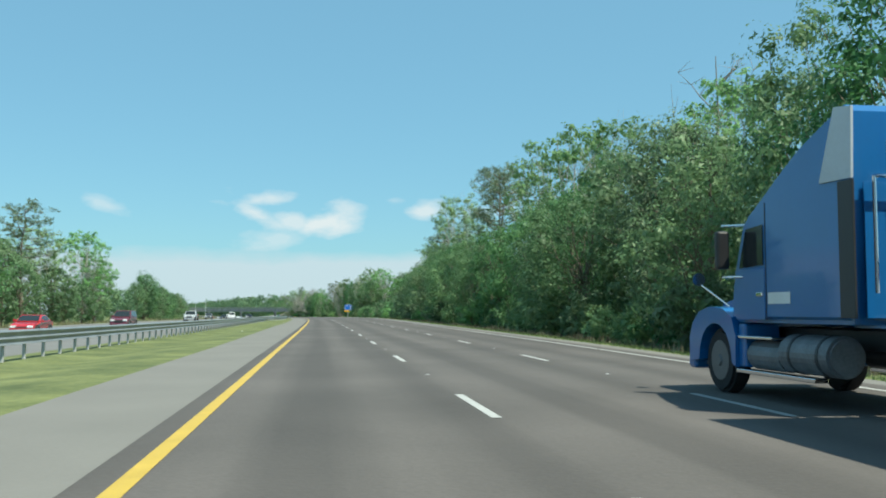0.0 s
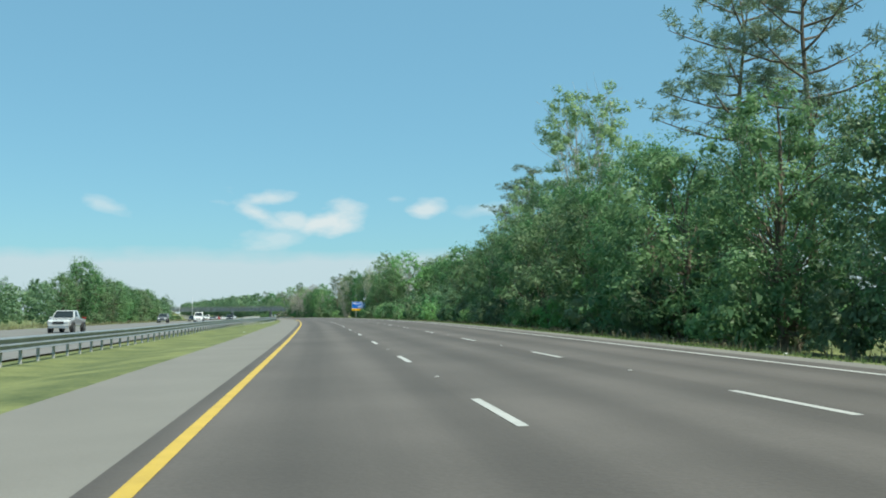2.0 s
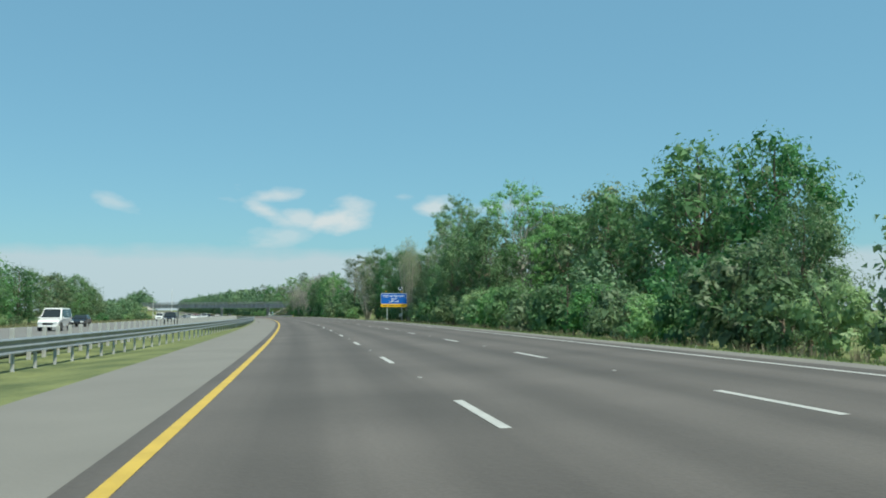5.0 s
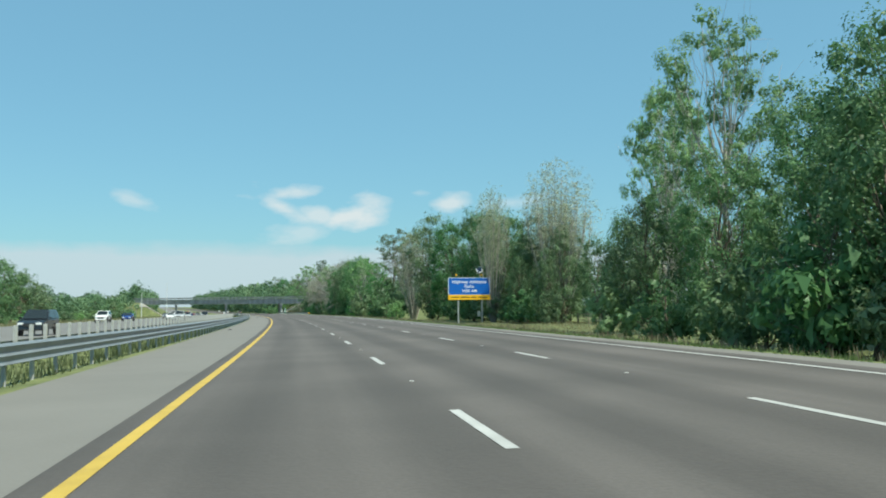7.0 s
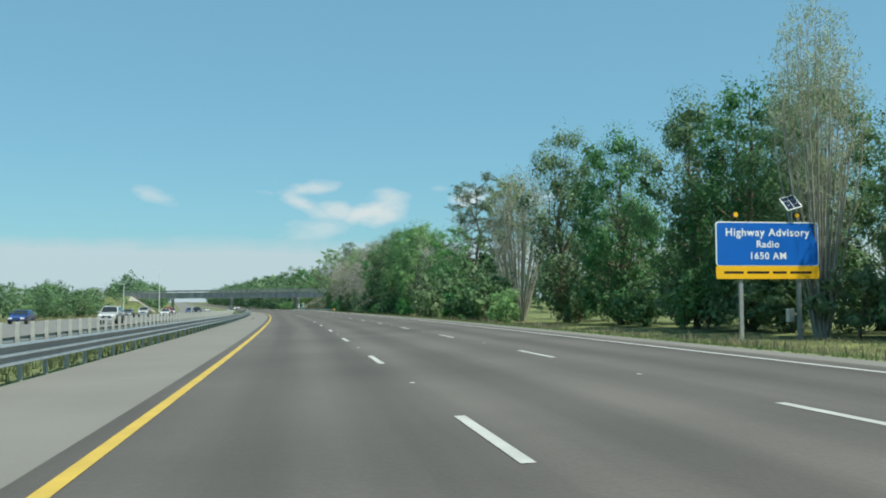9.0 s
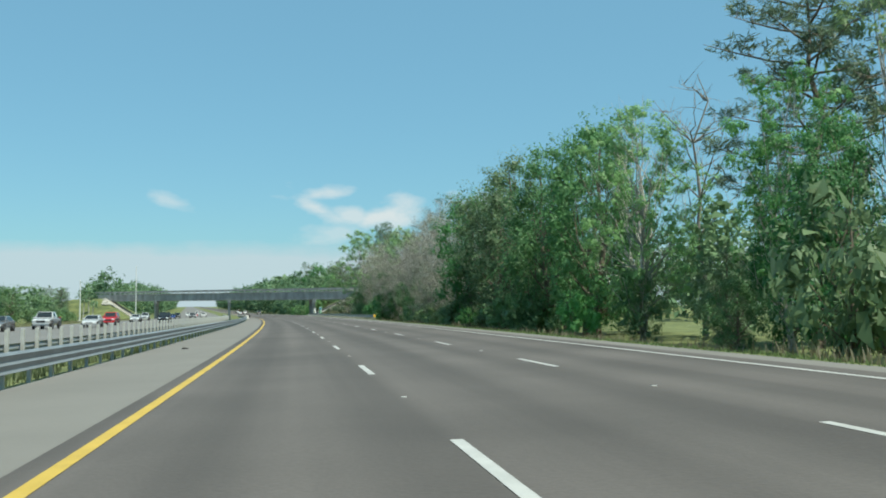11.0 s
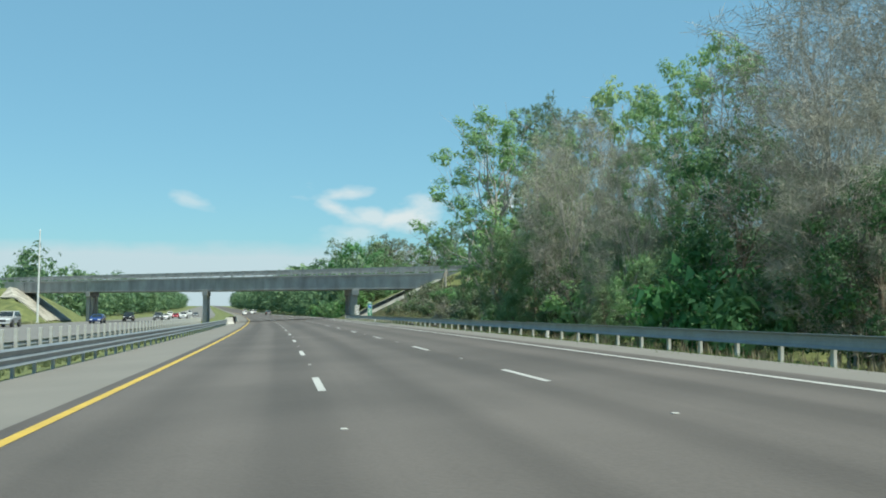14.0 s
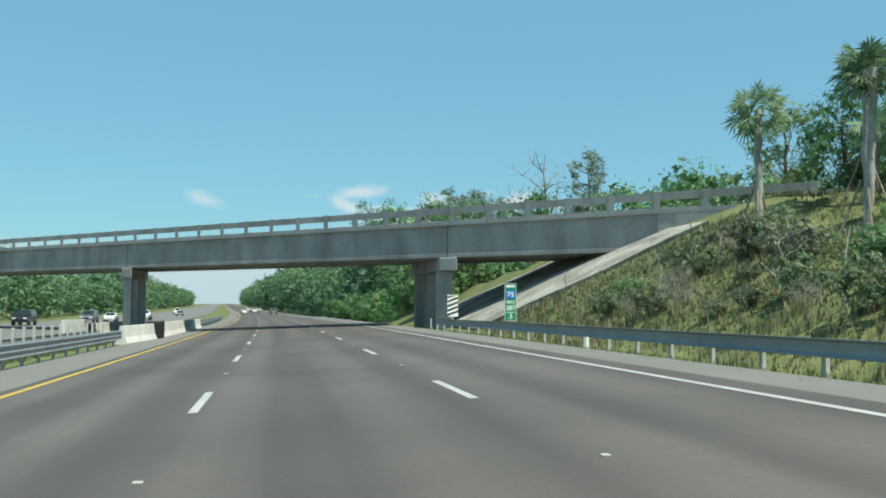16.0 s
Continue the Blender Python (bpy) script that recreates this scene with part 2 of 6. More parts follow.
def lane_asphalt():
    """Asphalt with paler wheel tracks and a darker, oily middle in every lane, streaked along the road."""
    m = material("asphalt", (0.086, 0.0775, 0.0725), 0.85, vary=0.2, scale=0.22, fine=90, bump=0.25)
    n, l = m.node_tree.nodes, m.node_tree.links
    uv = n.new("ShaderNodeUVMap")
    uv.uv_map = "plan"
    sep = n.new("ShaderNodeSeparateXYZ")
    l.new(uv.outputs[0], sep.inputs[0])
    stretch = n.new("ShaderNodeMapping")
    stretch.inputs["Scale"].default_value = (1.2, 0.02, 1)
    l.new(uv.outputs[0], stretch.inputs[0])
    streak = n.new("ShaderNodeTexNoise")
    streak.inputs["Scale"].default_value, streak.inputs["Detail"].default_value = 1.0, 4
    l.new(stretch.outputs[0], streak.inputs["Vector"])
    wave = n.new("ShaderNodeMath"); wave.operation = "MULTIPLY"
    wave.inputs[1].default_value = 2 * math.pi / 1.83
    l.new(sep.outputs[0], wave.inputs[0])
    sine = n.new("ShaderNodeMath"); sine.operation = "SINE"
    l.new(wave.outputs[0], sine.inputs[0])
    mix = n.new("ShaderNodeMath"); mix.operation = "MULTIPLY_ADD"
    mix.inputs[1].default_value = 0.2
    l.new(sine.outputs[0], mix.inputs[0]); l.new(streak.outputs["Fac"], mix.inputs[2])
    ramp = n.new("ShaderNodeValToRGB")
    ramp.color_ramp.elements[0].position, ramp.color_ramp.elements[1].position = 0.3, 0.75
    ramp.color_ramp.elements[0].color, ramp.color_ramp.elements[1].color = (0.80, 0.785, 0.775, 1), (1.15, 1.135, 1.12, 1)
    l.new(mix.outputs[0], ramp.inputs[0])
    mul = n.new("ShaderNodeMix"); mul.data_type, mul.blend_type = "RGBA", "MULTIPLY"
    mul.inputs[0].default_value = 1.0
    b = n["Principled BSDF"]
    l.new(b.inputs["Base Color"].links[0].from_socket, mul.inputs[6])
    l.new(ramp.outputs[0], mul.inputs[7])
    l.new(mul.outputs[2], b.inputs["Base Color"])
    return m


M_ASPHALT = lane_asphalt()
M_SHOULDER = material("pale_shoulder", (0.165, 0.158, 0.145), 0.9, vary=0.08, scale=0.4, fine=60, bump=0.2)
M_OPP = material("pale_far_road", (0.15, 0.147, 0.142), 0.9, vary=0.12, scale=0.3, fine=50)
M_WHITE = material("white_paint", (0.40, 0.40, 0.385), 0.6, vary=0.14, scale=2, fine=20)
M_YELLOW = material("yellow_paint", (0.47, 0.32, 0.05), 0.6, vary=0.14, scale=2, fine=20)
M_GRASS = material("grass_ground", (0.066, 0.096, 0.026), 0.95, vary=0.3, scale=0.5, fine=14, bump=0.6, second=(0.140, 0.155, 0.055))
M_STEEL = material("galvanised_steel", (0.23, 0.255, 0.275), 0.5, 0.35, vary=0.15, scale=1.5, fine=10, bump=0.05)
M_POST = material("weathered_steel_post", (0.40, 0.405, 0.40), 0.7, 0.0, vary=0.2, scale=3)
M_CONCRETE = material("bridge_concrete", (0.34, 0.34, 0.33), 0.85, vary=0.2, scale=0.5, fine=14)
M_FASCIA = material("streaked_bridge_concrete", (0.33, 0.33, 0.32), 0.85, vary=0.2, scale=0.5, fine=14)


def streaked(m):
    """Rain streaks that run down the face, and broad weathered patches."""
    n, l = m.node_tree.nodes, m.node_tree.links
    tc, mp, no = n.new("ShaderNodeTexCoord"), n.new("ShaderNodeMapping"), n.new("ShaderNodeTexNoise")
    mp.inputs["Scale"].default_value = (0.7, 0.7, 0.16)
    no.inputs["Scale"].default_value, no.inputs["Detail"].default_value = 1.0, 6
    l.new(tc.outputs["Object"], mp.inputs[0]); l.new(mp.outputs[0], no.inputs["Vector"])
    ramp = n.new("ShaderNodeValToRGB")
    ramp.color_ramp.elements[0].position, ramp.color_ramp.elements[1].position = 0.32, 0.62
    ramp.color_ramp.elements[0].color, ramp.color_ramp.elements[1].color = (0.74, 0.73, 0.71, 1), (1.04, 1.04, 1.04, 1)
    l.new(no.outputs["Fac"], ramp.inputs[0])
    mul = n.new("ShaderNodeMix"); mul.data_type, mul.blend_type = "RGBA", "MULTIPLY"
    mul.inputs[0].default_value = 1.0
    b = n["Principled BSDF"]
    l.new(b.inputs["Base Color"].links[0].from_socket, mul.inputs[6])
    l.new(ramp.outputs[0], mul.inputs[7])
    l.new(mul.outputs[2], b.inputs["Base Color"])


streaked(M_FASCIA)
M_CONCRETE_PALE = material("pale_concrete", (0.55, 0.54, 0.51), 0.85, vary=0.15, scale=0.8, fine=14)
M_BARK = material("bark", (0.16, 0.13, 0.10), 0.95, vary=0.4, scale=2.5, fine=8, bump=0.6)
M_BARK_GREY = material("grey_bark", (0.21, 0.195, 0.17), 0.95, vary=0.3, scale=2.5, fine=8, bump=0.5)
M_BARK_PALE = material("pale_bark", (0.36, 0.345, 0.315), 0.95, vary=0.3, scale=2.5, fine=8, bump=0.5)
M_LEAF = leaf_material("oak_leaves", (0.046, 0.105, 0.040), (0.138, 0.265, 0.089), 0.42)
M_FAR = leaf_material("far_leaves", (0.046, 0.094, 0.048), (0.120, 0.212, 0.098), 0.32)
M_FAR_LIGHT = leaf_material("far_light_leaves", (0.066, 0.120, 0.056), (0.175, 0.275, 0.123), 0.36)
M_LEAF_LIGHT = leaf_material("spring_leaves", (0.101, 0.205, 0.058), (0.248, 0.430, 0.135), 0.47)
M_LEAF_OLIVE = leaf_material("olive_leaves", (0.064, 0.120, 0.048), (0.179, 0.290, 0.112), 0.42)
M_NEEDLE = leaf_material("pine_needles", (0.074, 0.116, 0.070), (0.195, 0.265, 0.150), 0.32)
M_BUD = leaf_material("grey_twig_buds", (0.15, 0.142, 0.118), (0.34, 0.32, 0.27), 0.2)
M_SCRUB = leaf_material("dull_scrub_leaves", (0.060, 0.080, 0.044), (0.165, 0.190, 0.110), 0.3)
M_PALM = leaf_material("palm_fronds", (0.085, 0.130, 0.062), (0.25, 0.34, 0.19), 0.38)

# ---------------------------------------------------------------- mesh helpers
def mesh_ob(name, verts, faces, mat, parent=None, label="", smooth=False):
    me = bpy.data.meshes.new(name)
    me.from_pydata([tuple(v) for v in verts], [], faces)
    me.update()
    if mat:
        me.materials.append(mat)
    if smooth:
        me.polygons.foreach_set("use_smooth", [True] * len(me.polygons))
    ob = new(name, me)
    if parent:
        ob.parent = parent
    return tagged(ob, label)


def part(name, bm, mat, parent, label=""):
    me = bpy.data.meshes.new(name)
    bm.to_mesh(me)
    bm.free()
    me.materials.append(mat)
    ob = new(name, me)
    ob.parent = parent
    return tagged(ob, label)


def box(bm, lo, hi, bevel=0.0, m=None):
    r = bmesh.ops.create_cube(bm, size=1.0)
    c = [(a + b) / 2 for a, b in zip(lo, hi)]
    bmesh.ops.scale(bm, vec=[b - a for a, b in zip(lo, hi)], verts=r["verts"])
    bmesh.ops.translate(bm, vec=c, verts=r["verts"])
    vs = r["verts"]
    if bevel:
        es = list({e for v in vs for e in v.link_edges})
        vs = bmesh.ops.bevel(bm, geom=es, offset=bevel, segments=2, affect="EDGES", profile=0.5)["verts"]
    if m:
        bmesh.ops.transform(bm, matrix=m, verts=list(set(vs)))
    return bm


def tube(bm, a, b, r1, r2=None, seg=10):
    a, b = Vector(a), Vector(b)
    r2 = r1 if r2 is None else r2
    r = bmesh.ops.create_cone(bm, cap_ends=True, segments=seg, radius1=r1, radius2=r2, depth=(b - a).length)
    m = Matrix.Translation((a + b) / 2) @ (b - a).to_track_quat("Z", "Y").to_matrix().to_4x4()
    bmesh.ops.transform(bm, matrix=m, verts=r["verts"])
    return bm


def prism(bm, outline, x0, x1, m=None):
    """A solid from a (y, z) outline, between x0 and x1."""
    a = [bm.verts.new((x0, y, z)) for y, z in outline]
    b = [bm.verts.new((x1, y, z)) for y, z in outline]
    n = len(outline)
    bm.faces.new(a[::-1])
    bm.faces.new(b)
    for i in range(n):
        bm.faces.new((a[i], a[(i + 1) % n], b[(i + 1) % n], b[i]))
    if m:
        bmesh.ops.transform(bm, matrix=m, verts=a + b)
    bmesh.ops.recalc_face_normals(bm, faces=bm.faces)
    return bm


def thing(name, label, category, group="", kind="", m=None):
    ob = tagged(new(name), label, category, group, kind)
    if m is not None:
        ob.matrix_world = m
    return ob


def strip(name, s_vals, d_vals, zf, mat, kind="structure", label="", category="", span=None):
    """A sheet over the plan, its height from zf(s, d)."""
    S, D = np.meshgrid(s_vals, d_vals, indexing="ij")
    if span:
        D = span(S, D)
    X, Y = plan(S, D)
    Z = zf(S, D)
    nd = len(d_vals)
    verts = np.stack([X, Y, Z], -1).reshape(-1, 3)
    i, j = np.meshgrid(np.arange(len(s_vals) - 1), np.arange(nd - 1), indexing="ij")
    a = (i * nd + j).ravel()
    faces = np.stack([a, a + 1, a + nd + 1, a + nd], 1)
    ob = mesh_ob(name, verts.tolist(), faces.tolist(), mat, smooth=True)
    uv = ob.data.uv_layers.new(name="plan")
    flat = np.stack([D.ravel(), S.ravel()], 1)[faces.ravel()]
    uv.data.foreach_set("uv", flat.astype(np.float32).ravel())
    return tagged(ob, label, category, kind=kind)


# ---------------------------------------------------------------- ground and roads
S_FINE = np.concatenate([np.arange(-120, 760, 2.0), np.arange(760, 1100, 10.0), np.arange(1100, 3301, 100.0)])
S_ROAD = np.concatenate([np.arange(-120, 760, 4.0), np.arange(760, 1100, 10.0), np.arange(1100, 3301, 100.0)])
D_GROUND = [-2000, -900, -400, -200, -120, -90, -75, -65, -60, -56, -52, -49, -46, -44, -42, -40, -38, -36, -34.5, -33.3, -32.8, -23, -13.3, -12.7, -12.1, -11.2, -10.4, -9.4, -8.4, -7.6, -7.1, -6.9, -6.75, -6.6, -6.45, -6.2, -6.0, -5.9,
            7.9, 8.1, 8.2, 8.3, 8.5, 8.7, 8.8, 9.0, 9.4, 10, 11, 12, 13, 14, 15, 16, 17.5, 19, 20.5, 22, 24, 26, 29, 32, 36, 40, 46, 52, 60, 75, 90, 120, 200, 400, 900, 2000]
strip("ground", S_FINE, D_GROUND, ground_z, M_GRASS, label="mown roadside grass over sandy ground", category="ground")
strip("road", S_ROAD, [-3.92, YELLOW, LINE1, LINE2, WHITE, 7.6], road_z, M_ASPHALT, label="dark grey asphalt of three worn lanes", category="road")
strip("shoulder", S_ROAD, [0.0, 0.5, 1.0], lambda s, d: road_z(s, d) - 0.006, M_SHOULDER, label="pale paved inner shoulder", category="shoulder", span=lambda s, f: edge_l(s) * (1 - f) - 3.92 * f)
strip("shoulder", S_ROAD, [0.0, 0.5, 1.0], lambda s, d: road_z(s, d) - 0.006, M_SHOULDER, label="narrow pale outer shoulder", category="shoulder", span=lambda s, f: 7.6 * (1 - f) + edge_r(s) * f)
strip("road", S_ROAD, [OPP_OUT, -28, -23, -18, OPP_IN], lambda s, d: np.interp(s, Z_KNOTS, Z_VALS) + OPP, M_OPP, label="pale sunlit carriageway for oncoming traffic", category="road")


def paint(name, d, wide, s0, s1, step, mat, parent=None):
    ss = np.arange(s0, s1 + 0.01, step)
    verts, faces = [], []
    for s in ss:
        for o in (-wide / 2, wide / 2):
            verts.append(on_road(s, d + o, 0.006))
    for i in range(len(ss) - 1):
        faces.append((2 * i, 2 * i + 1, 2 * i + 3, 2 * i + 2))
    return mesh_ob(name, verts, faces, mat, parent)


tagged(paint("yellow_line", YELLOW, 0.165, -100, 1100, 4, M_YELLOW), "solid yellow edge line on the asphalt", "road marking", kind="structure")
tagged(paint("white_line", WHITE, 0.14, -100, 1100, 4, M_WHITE), "solid white edge line on the asphalt", "road marking", kind="structure")
for d, ph in ((LINE1, 0.126), (LINE2, 12.016)):
    for i in range(-3, 85):
        s = ph + i * 12.192
        tagged(paint("lane_dash", d, 0.13, s, s + 3.05, 3.05, M_WHITE), "white lane dash painted on the asphalt", "road marking", "lane dashes")


# ---------------------------------------------------------------- guardrails
THRIE_PROFILE = [(0.074, 0.56), (0.078, 0.568), (0.028, 0.612), (0.02, 0.632), (0.064, 0.722), (0.07, 0.738), (0.014, 0.79), (0.012, 0.815), (0.064, 0.915), (0.07, 0.932), (0.0, 0.99)]
W_PROFILE = [(0.072, 0.22), (0.076, 0.23), (0.02, 0.285), (0.012, 0.36), (0.016, 0.375), (0.012, 0.39), (0.02, 0.465), (0.076, 0.515), (0.07, 0.525)]


def rail_d(s):
    return np.interp(s, [-100, 60, 140, 205, 270, 300, 340, 490, 600, 674], [-10.8, -10.9, -11.6, -11.7, -8.6, -7.6, -7.25, -7.15, -6.6, -6.2])


def guardrail(name, s0, s1, d_of, face, label, drop=-0.08, lower=0.12, post_top=0.80, profile=THRIE_PROFILE, post=(0.04, 0.06), sag=lambda s: 0.0):
    """Ribbed beam on posts; face +1: the beam faces the near road (to the right)."""
    root = thing(name, label, "guardrail", m=Matrix.Translation(at((s0 + s1) / 2, float(d_of((s0 + s1) / 2)))))
    inv = root.matrix_world.inverted()
    ss = np.arange(s0, s1 + 0.1, 3.81)
    prof = [(x, z - lower) for x, z in profile]
    loop = prof + [(x - 0.012, z) for x, z in prof[::-1]]
    verts, faces, n = [], [], len(loop)
    for s in ss:
        d = float(d_of(s))
        for x, z in loop:
            verts.append(inv @ on_road(s, d + face * x, z + drop + sag(s)))
    for i in range(len(ss) - 1):
        for j in range(n):
            q = (i * n + j, i * n + (j + 1) % n, (i + 1) * n + (j + 1) % n, (i + 1) * n + j)
            faces.append(q)
    mesh_ob("beam", verts, faces, M_STEEL, root, "ribbed galvanised beam")
    bm = bmesh.new()
    box(bm, (-post[0], -post[1], -0.9), (post[0], post[1], post_top), 0.008)
    me = bpy.data.meshes.new("post")
    bm.to_mesh(me); bm.free(); me.materials.append(M_POST)
    for s in np.arange(s0 + 0.4, s1, 1.905):
        p = new("post", me)
        d = float(d_of(s))
        p.matrix_world = inv @ Matrix.Translation(on_road(s, d - face * 0.09, drop + sag(s))) @ Matrix.Rotation(float(heading(s)), 4, "Z")
        p.parent = root
        p.matrix_parent_inverse = Matrix.Identity(4)
    return root


guardrail("guardrail", 20, 668, rail_d, 1, "galvanised steel guardrail along the grass median and pale shoulder", sag=lambda s: float(np.interp(s, [300, 450], [0.0, -0.11])))
guardrail("guardrail", 232, 690, lambda s: np.interp(s, [200, 690], [-11.7, -10.9]), -1, "galvanised steel guardrail with its posts towards the median", lower=0.38, post_top=1.12, post=(0.06, 0.09))
guardrail("guardrail", 551, 672, lambda s: np.interp(s, [540, 560, 600, 674], [11.0, 10.2, 9.8, 9.5]), -1, "galvanised steel guardrail before the bridge pier", drop=-0.03, lower=0.0, post_top=0.5, profile=W_PROFILE)


# ---------------------------------------------------------------- trees
def leaf_cards(rng, centres, radii, count, size, flat=0.8, sub=9, slim=0.9, core=0.0, core_size=2.4, along=False):
    """Many small three-cornered leaves on the outside of small tufts, the tufts on the outside of each clump; 'core' is the share of larger ones deep inside.
    along: they point away from their tuft, as needles and twigs do."""
    centres, radii = np.asarray(centres, float), np.asarray(radii, float)
    n = len(centres)
    own = np.repeat(np.arange(n), sub)
    v = rng.normal(size=(n * sub, 3))
    v /= np.linalg.norm(v, axis=1, keepdims=True)
    v[:, 2] = v[:, 2] * flat + 0.2
    tuft = centres[own] + v * (radii[own] * rng.uniform(0.45, 1.08, n * sub))[:, None]
    tr = radii[own] * rng.uniform(0.22, 0.5, n * sub)
    w = tr ** 2
    idx = rng.choice(n * sub, count, p=w / w.sum())
    v = rng.normal(size=(count, 3))
    v /= np.linalg.norm(v, axis=1, keepdims=True)
    v[:, 2] = v[:, 2] * 0.75 + 0.12
    pos = tuft[idx] + v * (tr[idx] * rng.uniform(0.25, 1.08, count) ** 0.5)[:, None]
    deep = rng.random(count) < core
    inner = centres[own[idx]] + v * (radii[own[idx]] * rng.uniform(0.1, 0.7, count))[:, None]
    pos[deep] = inner[deep]
    out = pos - centres[own[idx]]
    out /= np.linalg.norm(out, axis=1, keepdims=True) + 1e-6
    nrm = out * 0.7 + v * 0.7 + rng.normal(size=(count, 3)) * 0.25 + np.array([0, 0, 0.3])
    a = v + rng.normal(size=(count, 3)) * 0.35 if along else np.cross(nrm, rng.normal(size=(count, 3)))
    a /= np.linalg.norm(a, axis=1, keepdims=True) + 1e-6
    b = np.cross(rng.normal(size=(count, 3)) if along else nrm, a)
    b /= np.linalg.norm(b, axis=1, keepdims=True) + 1e-6
    sz = (size * rng.uniform(0.5, 1.3, count) * np.where(deep, core_size, 1.0))[:, None]
    sb = sz * slim
    verts = np.stack([pos - a * sz, pos + b * sb, pos + a * sz * 0.9 - b * sb * 0.3], 1).reshape(-1, 3)
    faces = np.arange(count * 3).reshape(-1, 3)
    return verts, faces


def fast_mesh(name, verts, faces, mat, parent, label=""):
    me = bpy.data.meshes.new(name)
    n, m = len(verts), len(faces)
    k = faces.shape[1]
    me.vertices.add(n)
    me.vertices.foreach_set("co", np.asarray(verts, np.float32).ravel())
    me.loops.add(m * k)
    me.loops.foreach_set("vertex_index", np.asarray(faces, np.int32).ravel())
    me.polygons.add(m)
    me.polygons.foreach_set("loop_start", np.arange(0, m * k, k, dtype=np.int32))
    me.update(calc_edges=True)
    me.materials.append(mat)
    ob = new(name, me)
    ob.parent = parent
    return tagged(ob, label)


def limb(verts, faces, pts, radii, seg=6):
    base = len(verts)
    for i, (p, r) in enumerate(zip(pts, radii)):
        q = (pts[min(i + 1, len(pts) - 1)] - pts[max(i - 1, 0)]).normalized()
        u = q.cross(Vector((0.3, 1, 0.1))).normalized()
        w = q.cross(u)
        for j in range(seg):
            t = 2 * math.pi * j / seg
            verts.append(p + (u * math.cos(t) + w * math.sin(t)) * r)
    for i in range(len(pts) - 1):
        for j in range(seg):
            a, b = base + i * seg + j, base + i * seg + (j + 1) % seg
            faces.append((a, b, b + seg, a + seg))


def wander(rng, a, b, n, jit):
    a, b = Vector(a), Vector(b)
    return [a.lerp(b, i / n) + (Vector(rng.normal(size=3)) * jit if 0 < i < n else Vector()) for i in range(n + 1)]


def make_tree(seed, label, high, wide, leaf, bark, leaves=5500, size=0.3, bare=0.18, clumps=26, flat=0.8, clump=0.3, twig=0, top_heavy=0.0, stems=1, name="tree", sub=9, slim=0.9, core=0.0, thick=1.0, core_size=2.4, along=False):
    """A tree 'high' metres tall, its crown 'wide' metres across: forked trunk, limbs to every clump and many leaf sprays."""
    rng = np.random.default_rng(seed)
    root = thing(name, label, name)
    verts, faces = [], []
    cz0 = high * bare
    cents, rads = [], []
    for i in range(clumps):
        h = (i + 0.5) / clumps
        # a domed crown, fullest a little above its middle
        prof = math.sqrt(1 - ((h - 0.52) / 0.5) ** 2) if h > 0.52 else 1 - 0.32 * ((0.52 - h) / 0.52) ** (1.6 - top_heavy)
        ang = i * 2.399 + rng.uniform(-0.5, 0.5)
        r = wide * clump * rng.uniform(0.55, 1.1) * (0.7 + 0.35 * prof)
        rad = max(0.0, wide / 2 * prof - r * 0.6) * rng.uniform(0.45, 1.05)
        z = cz0 + r * 0.5 + (high * rng.uniform(0.97, 1.01) - r * 1.4 - cz0) * h
        cents.append((rad * math.cos(ang), rad * math.sin(ang), z))
        rads.append(r)
    tr = (0.016 * high + 0.02) * thick
    tops = []
    for k in range(stems):
        lean = Vector((rng.normal() * wide * 0.1, rng.normal() * wide * 0.1, high * rng.uniform(0.82, 0.93)))
        foot = Vector((rng.normal() * 0.25 * (stems > 1), rng.normal() * 0.25 * (stems > 1), -0.3))
        path = wander(rng, foot, lean, 7, high * 0.012)
        limb(verts, faces, path, [tr / stems ** 0.4 * (1.15 - i / 7 * 1.02) for i in range(8)], 7)
        tops.append(path)
    for c in cents:
        path = tops[rng.integers(stems)]
        i = int(np.clip(7 * (c[2] / high) * rng.uniform(0.55, 0.85), 1, 6))
        limb(verts, faces, wander(rng, path[i], c, 4, wide * 0.03), [tr * f for f in (0.34, 0.26, 0.18, 0.1, 0.04)], 3)
        for _ in range(twig):
            e = Vector(c) + Vector(rng.uniform(-1, 1, 3)) * wide * 0.13 + Vector((0, 0, high * 0.01))
            limb(verts, faces, wander(rng, Vector(c).lerp(path[i], rng.uniform(0, 0.4)), e, 2, 0.1), [tr * 0.11, tr * 0.07, tr * 0.025], 3)
    mesh_ob("trunk", verts, faces, bark, root, smooth=True)
    v, f = leaf_cards(rng, cents, rads, leaves, size, flat, sub, slim, core, core_size, along)
    fast_mesh("crown", v, f, leaf, root)
    return root


# ---------------------------------------------------------------- the overbridge
B0 = on_road(B_S0, B_D0)
_b1 = on_road(bridge_s(-10.7), -10.7)
B_U = (Vector((_b1.x, _b1.y, 0)) - Vector((B0.x, B0.y, 0))).normalized()      # along the bridge, to the left
_h = float(heading(690))
B_W = Vector((-math.sin(_h), math.cos(_h), 0))                               # away, along the road below
B_SPAN = (Vector((_b1.x, _b1.y, 0)) - Vector((B0.x, B0.y, 0))).length
B_TOP = 2.92
BRIDGE = Matrix(((B_U.x, B_W.x, 0, B0.x), (B_U.y, B_W.y, 0, B0.y), (0, 0, 1, 0), (0, 0, 0, 1)))
A_RIGHT, A_LEFT = -13.5, B_SPAN * 2 + 21.0


def b_z(a):
    return B_TOP - 0.001 * max(a, 0)


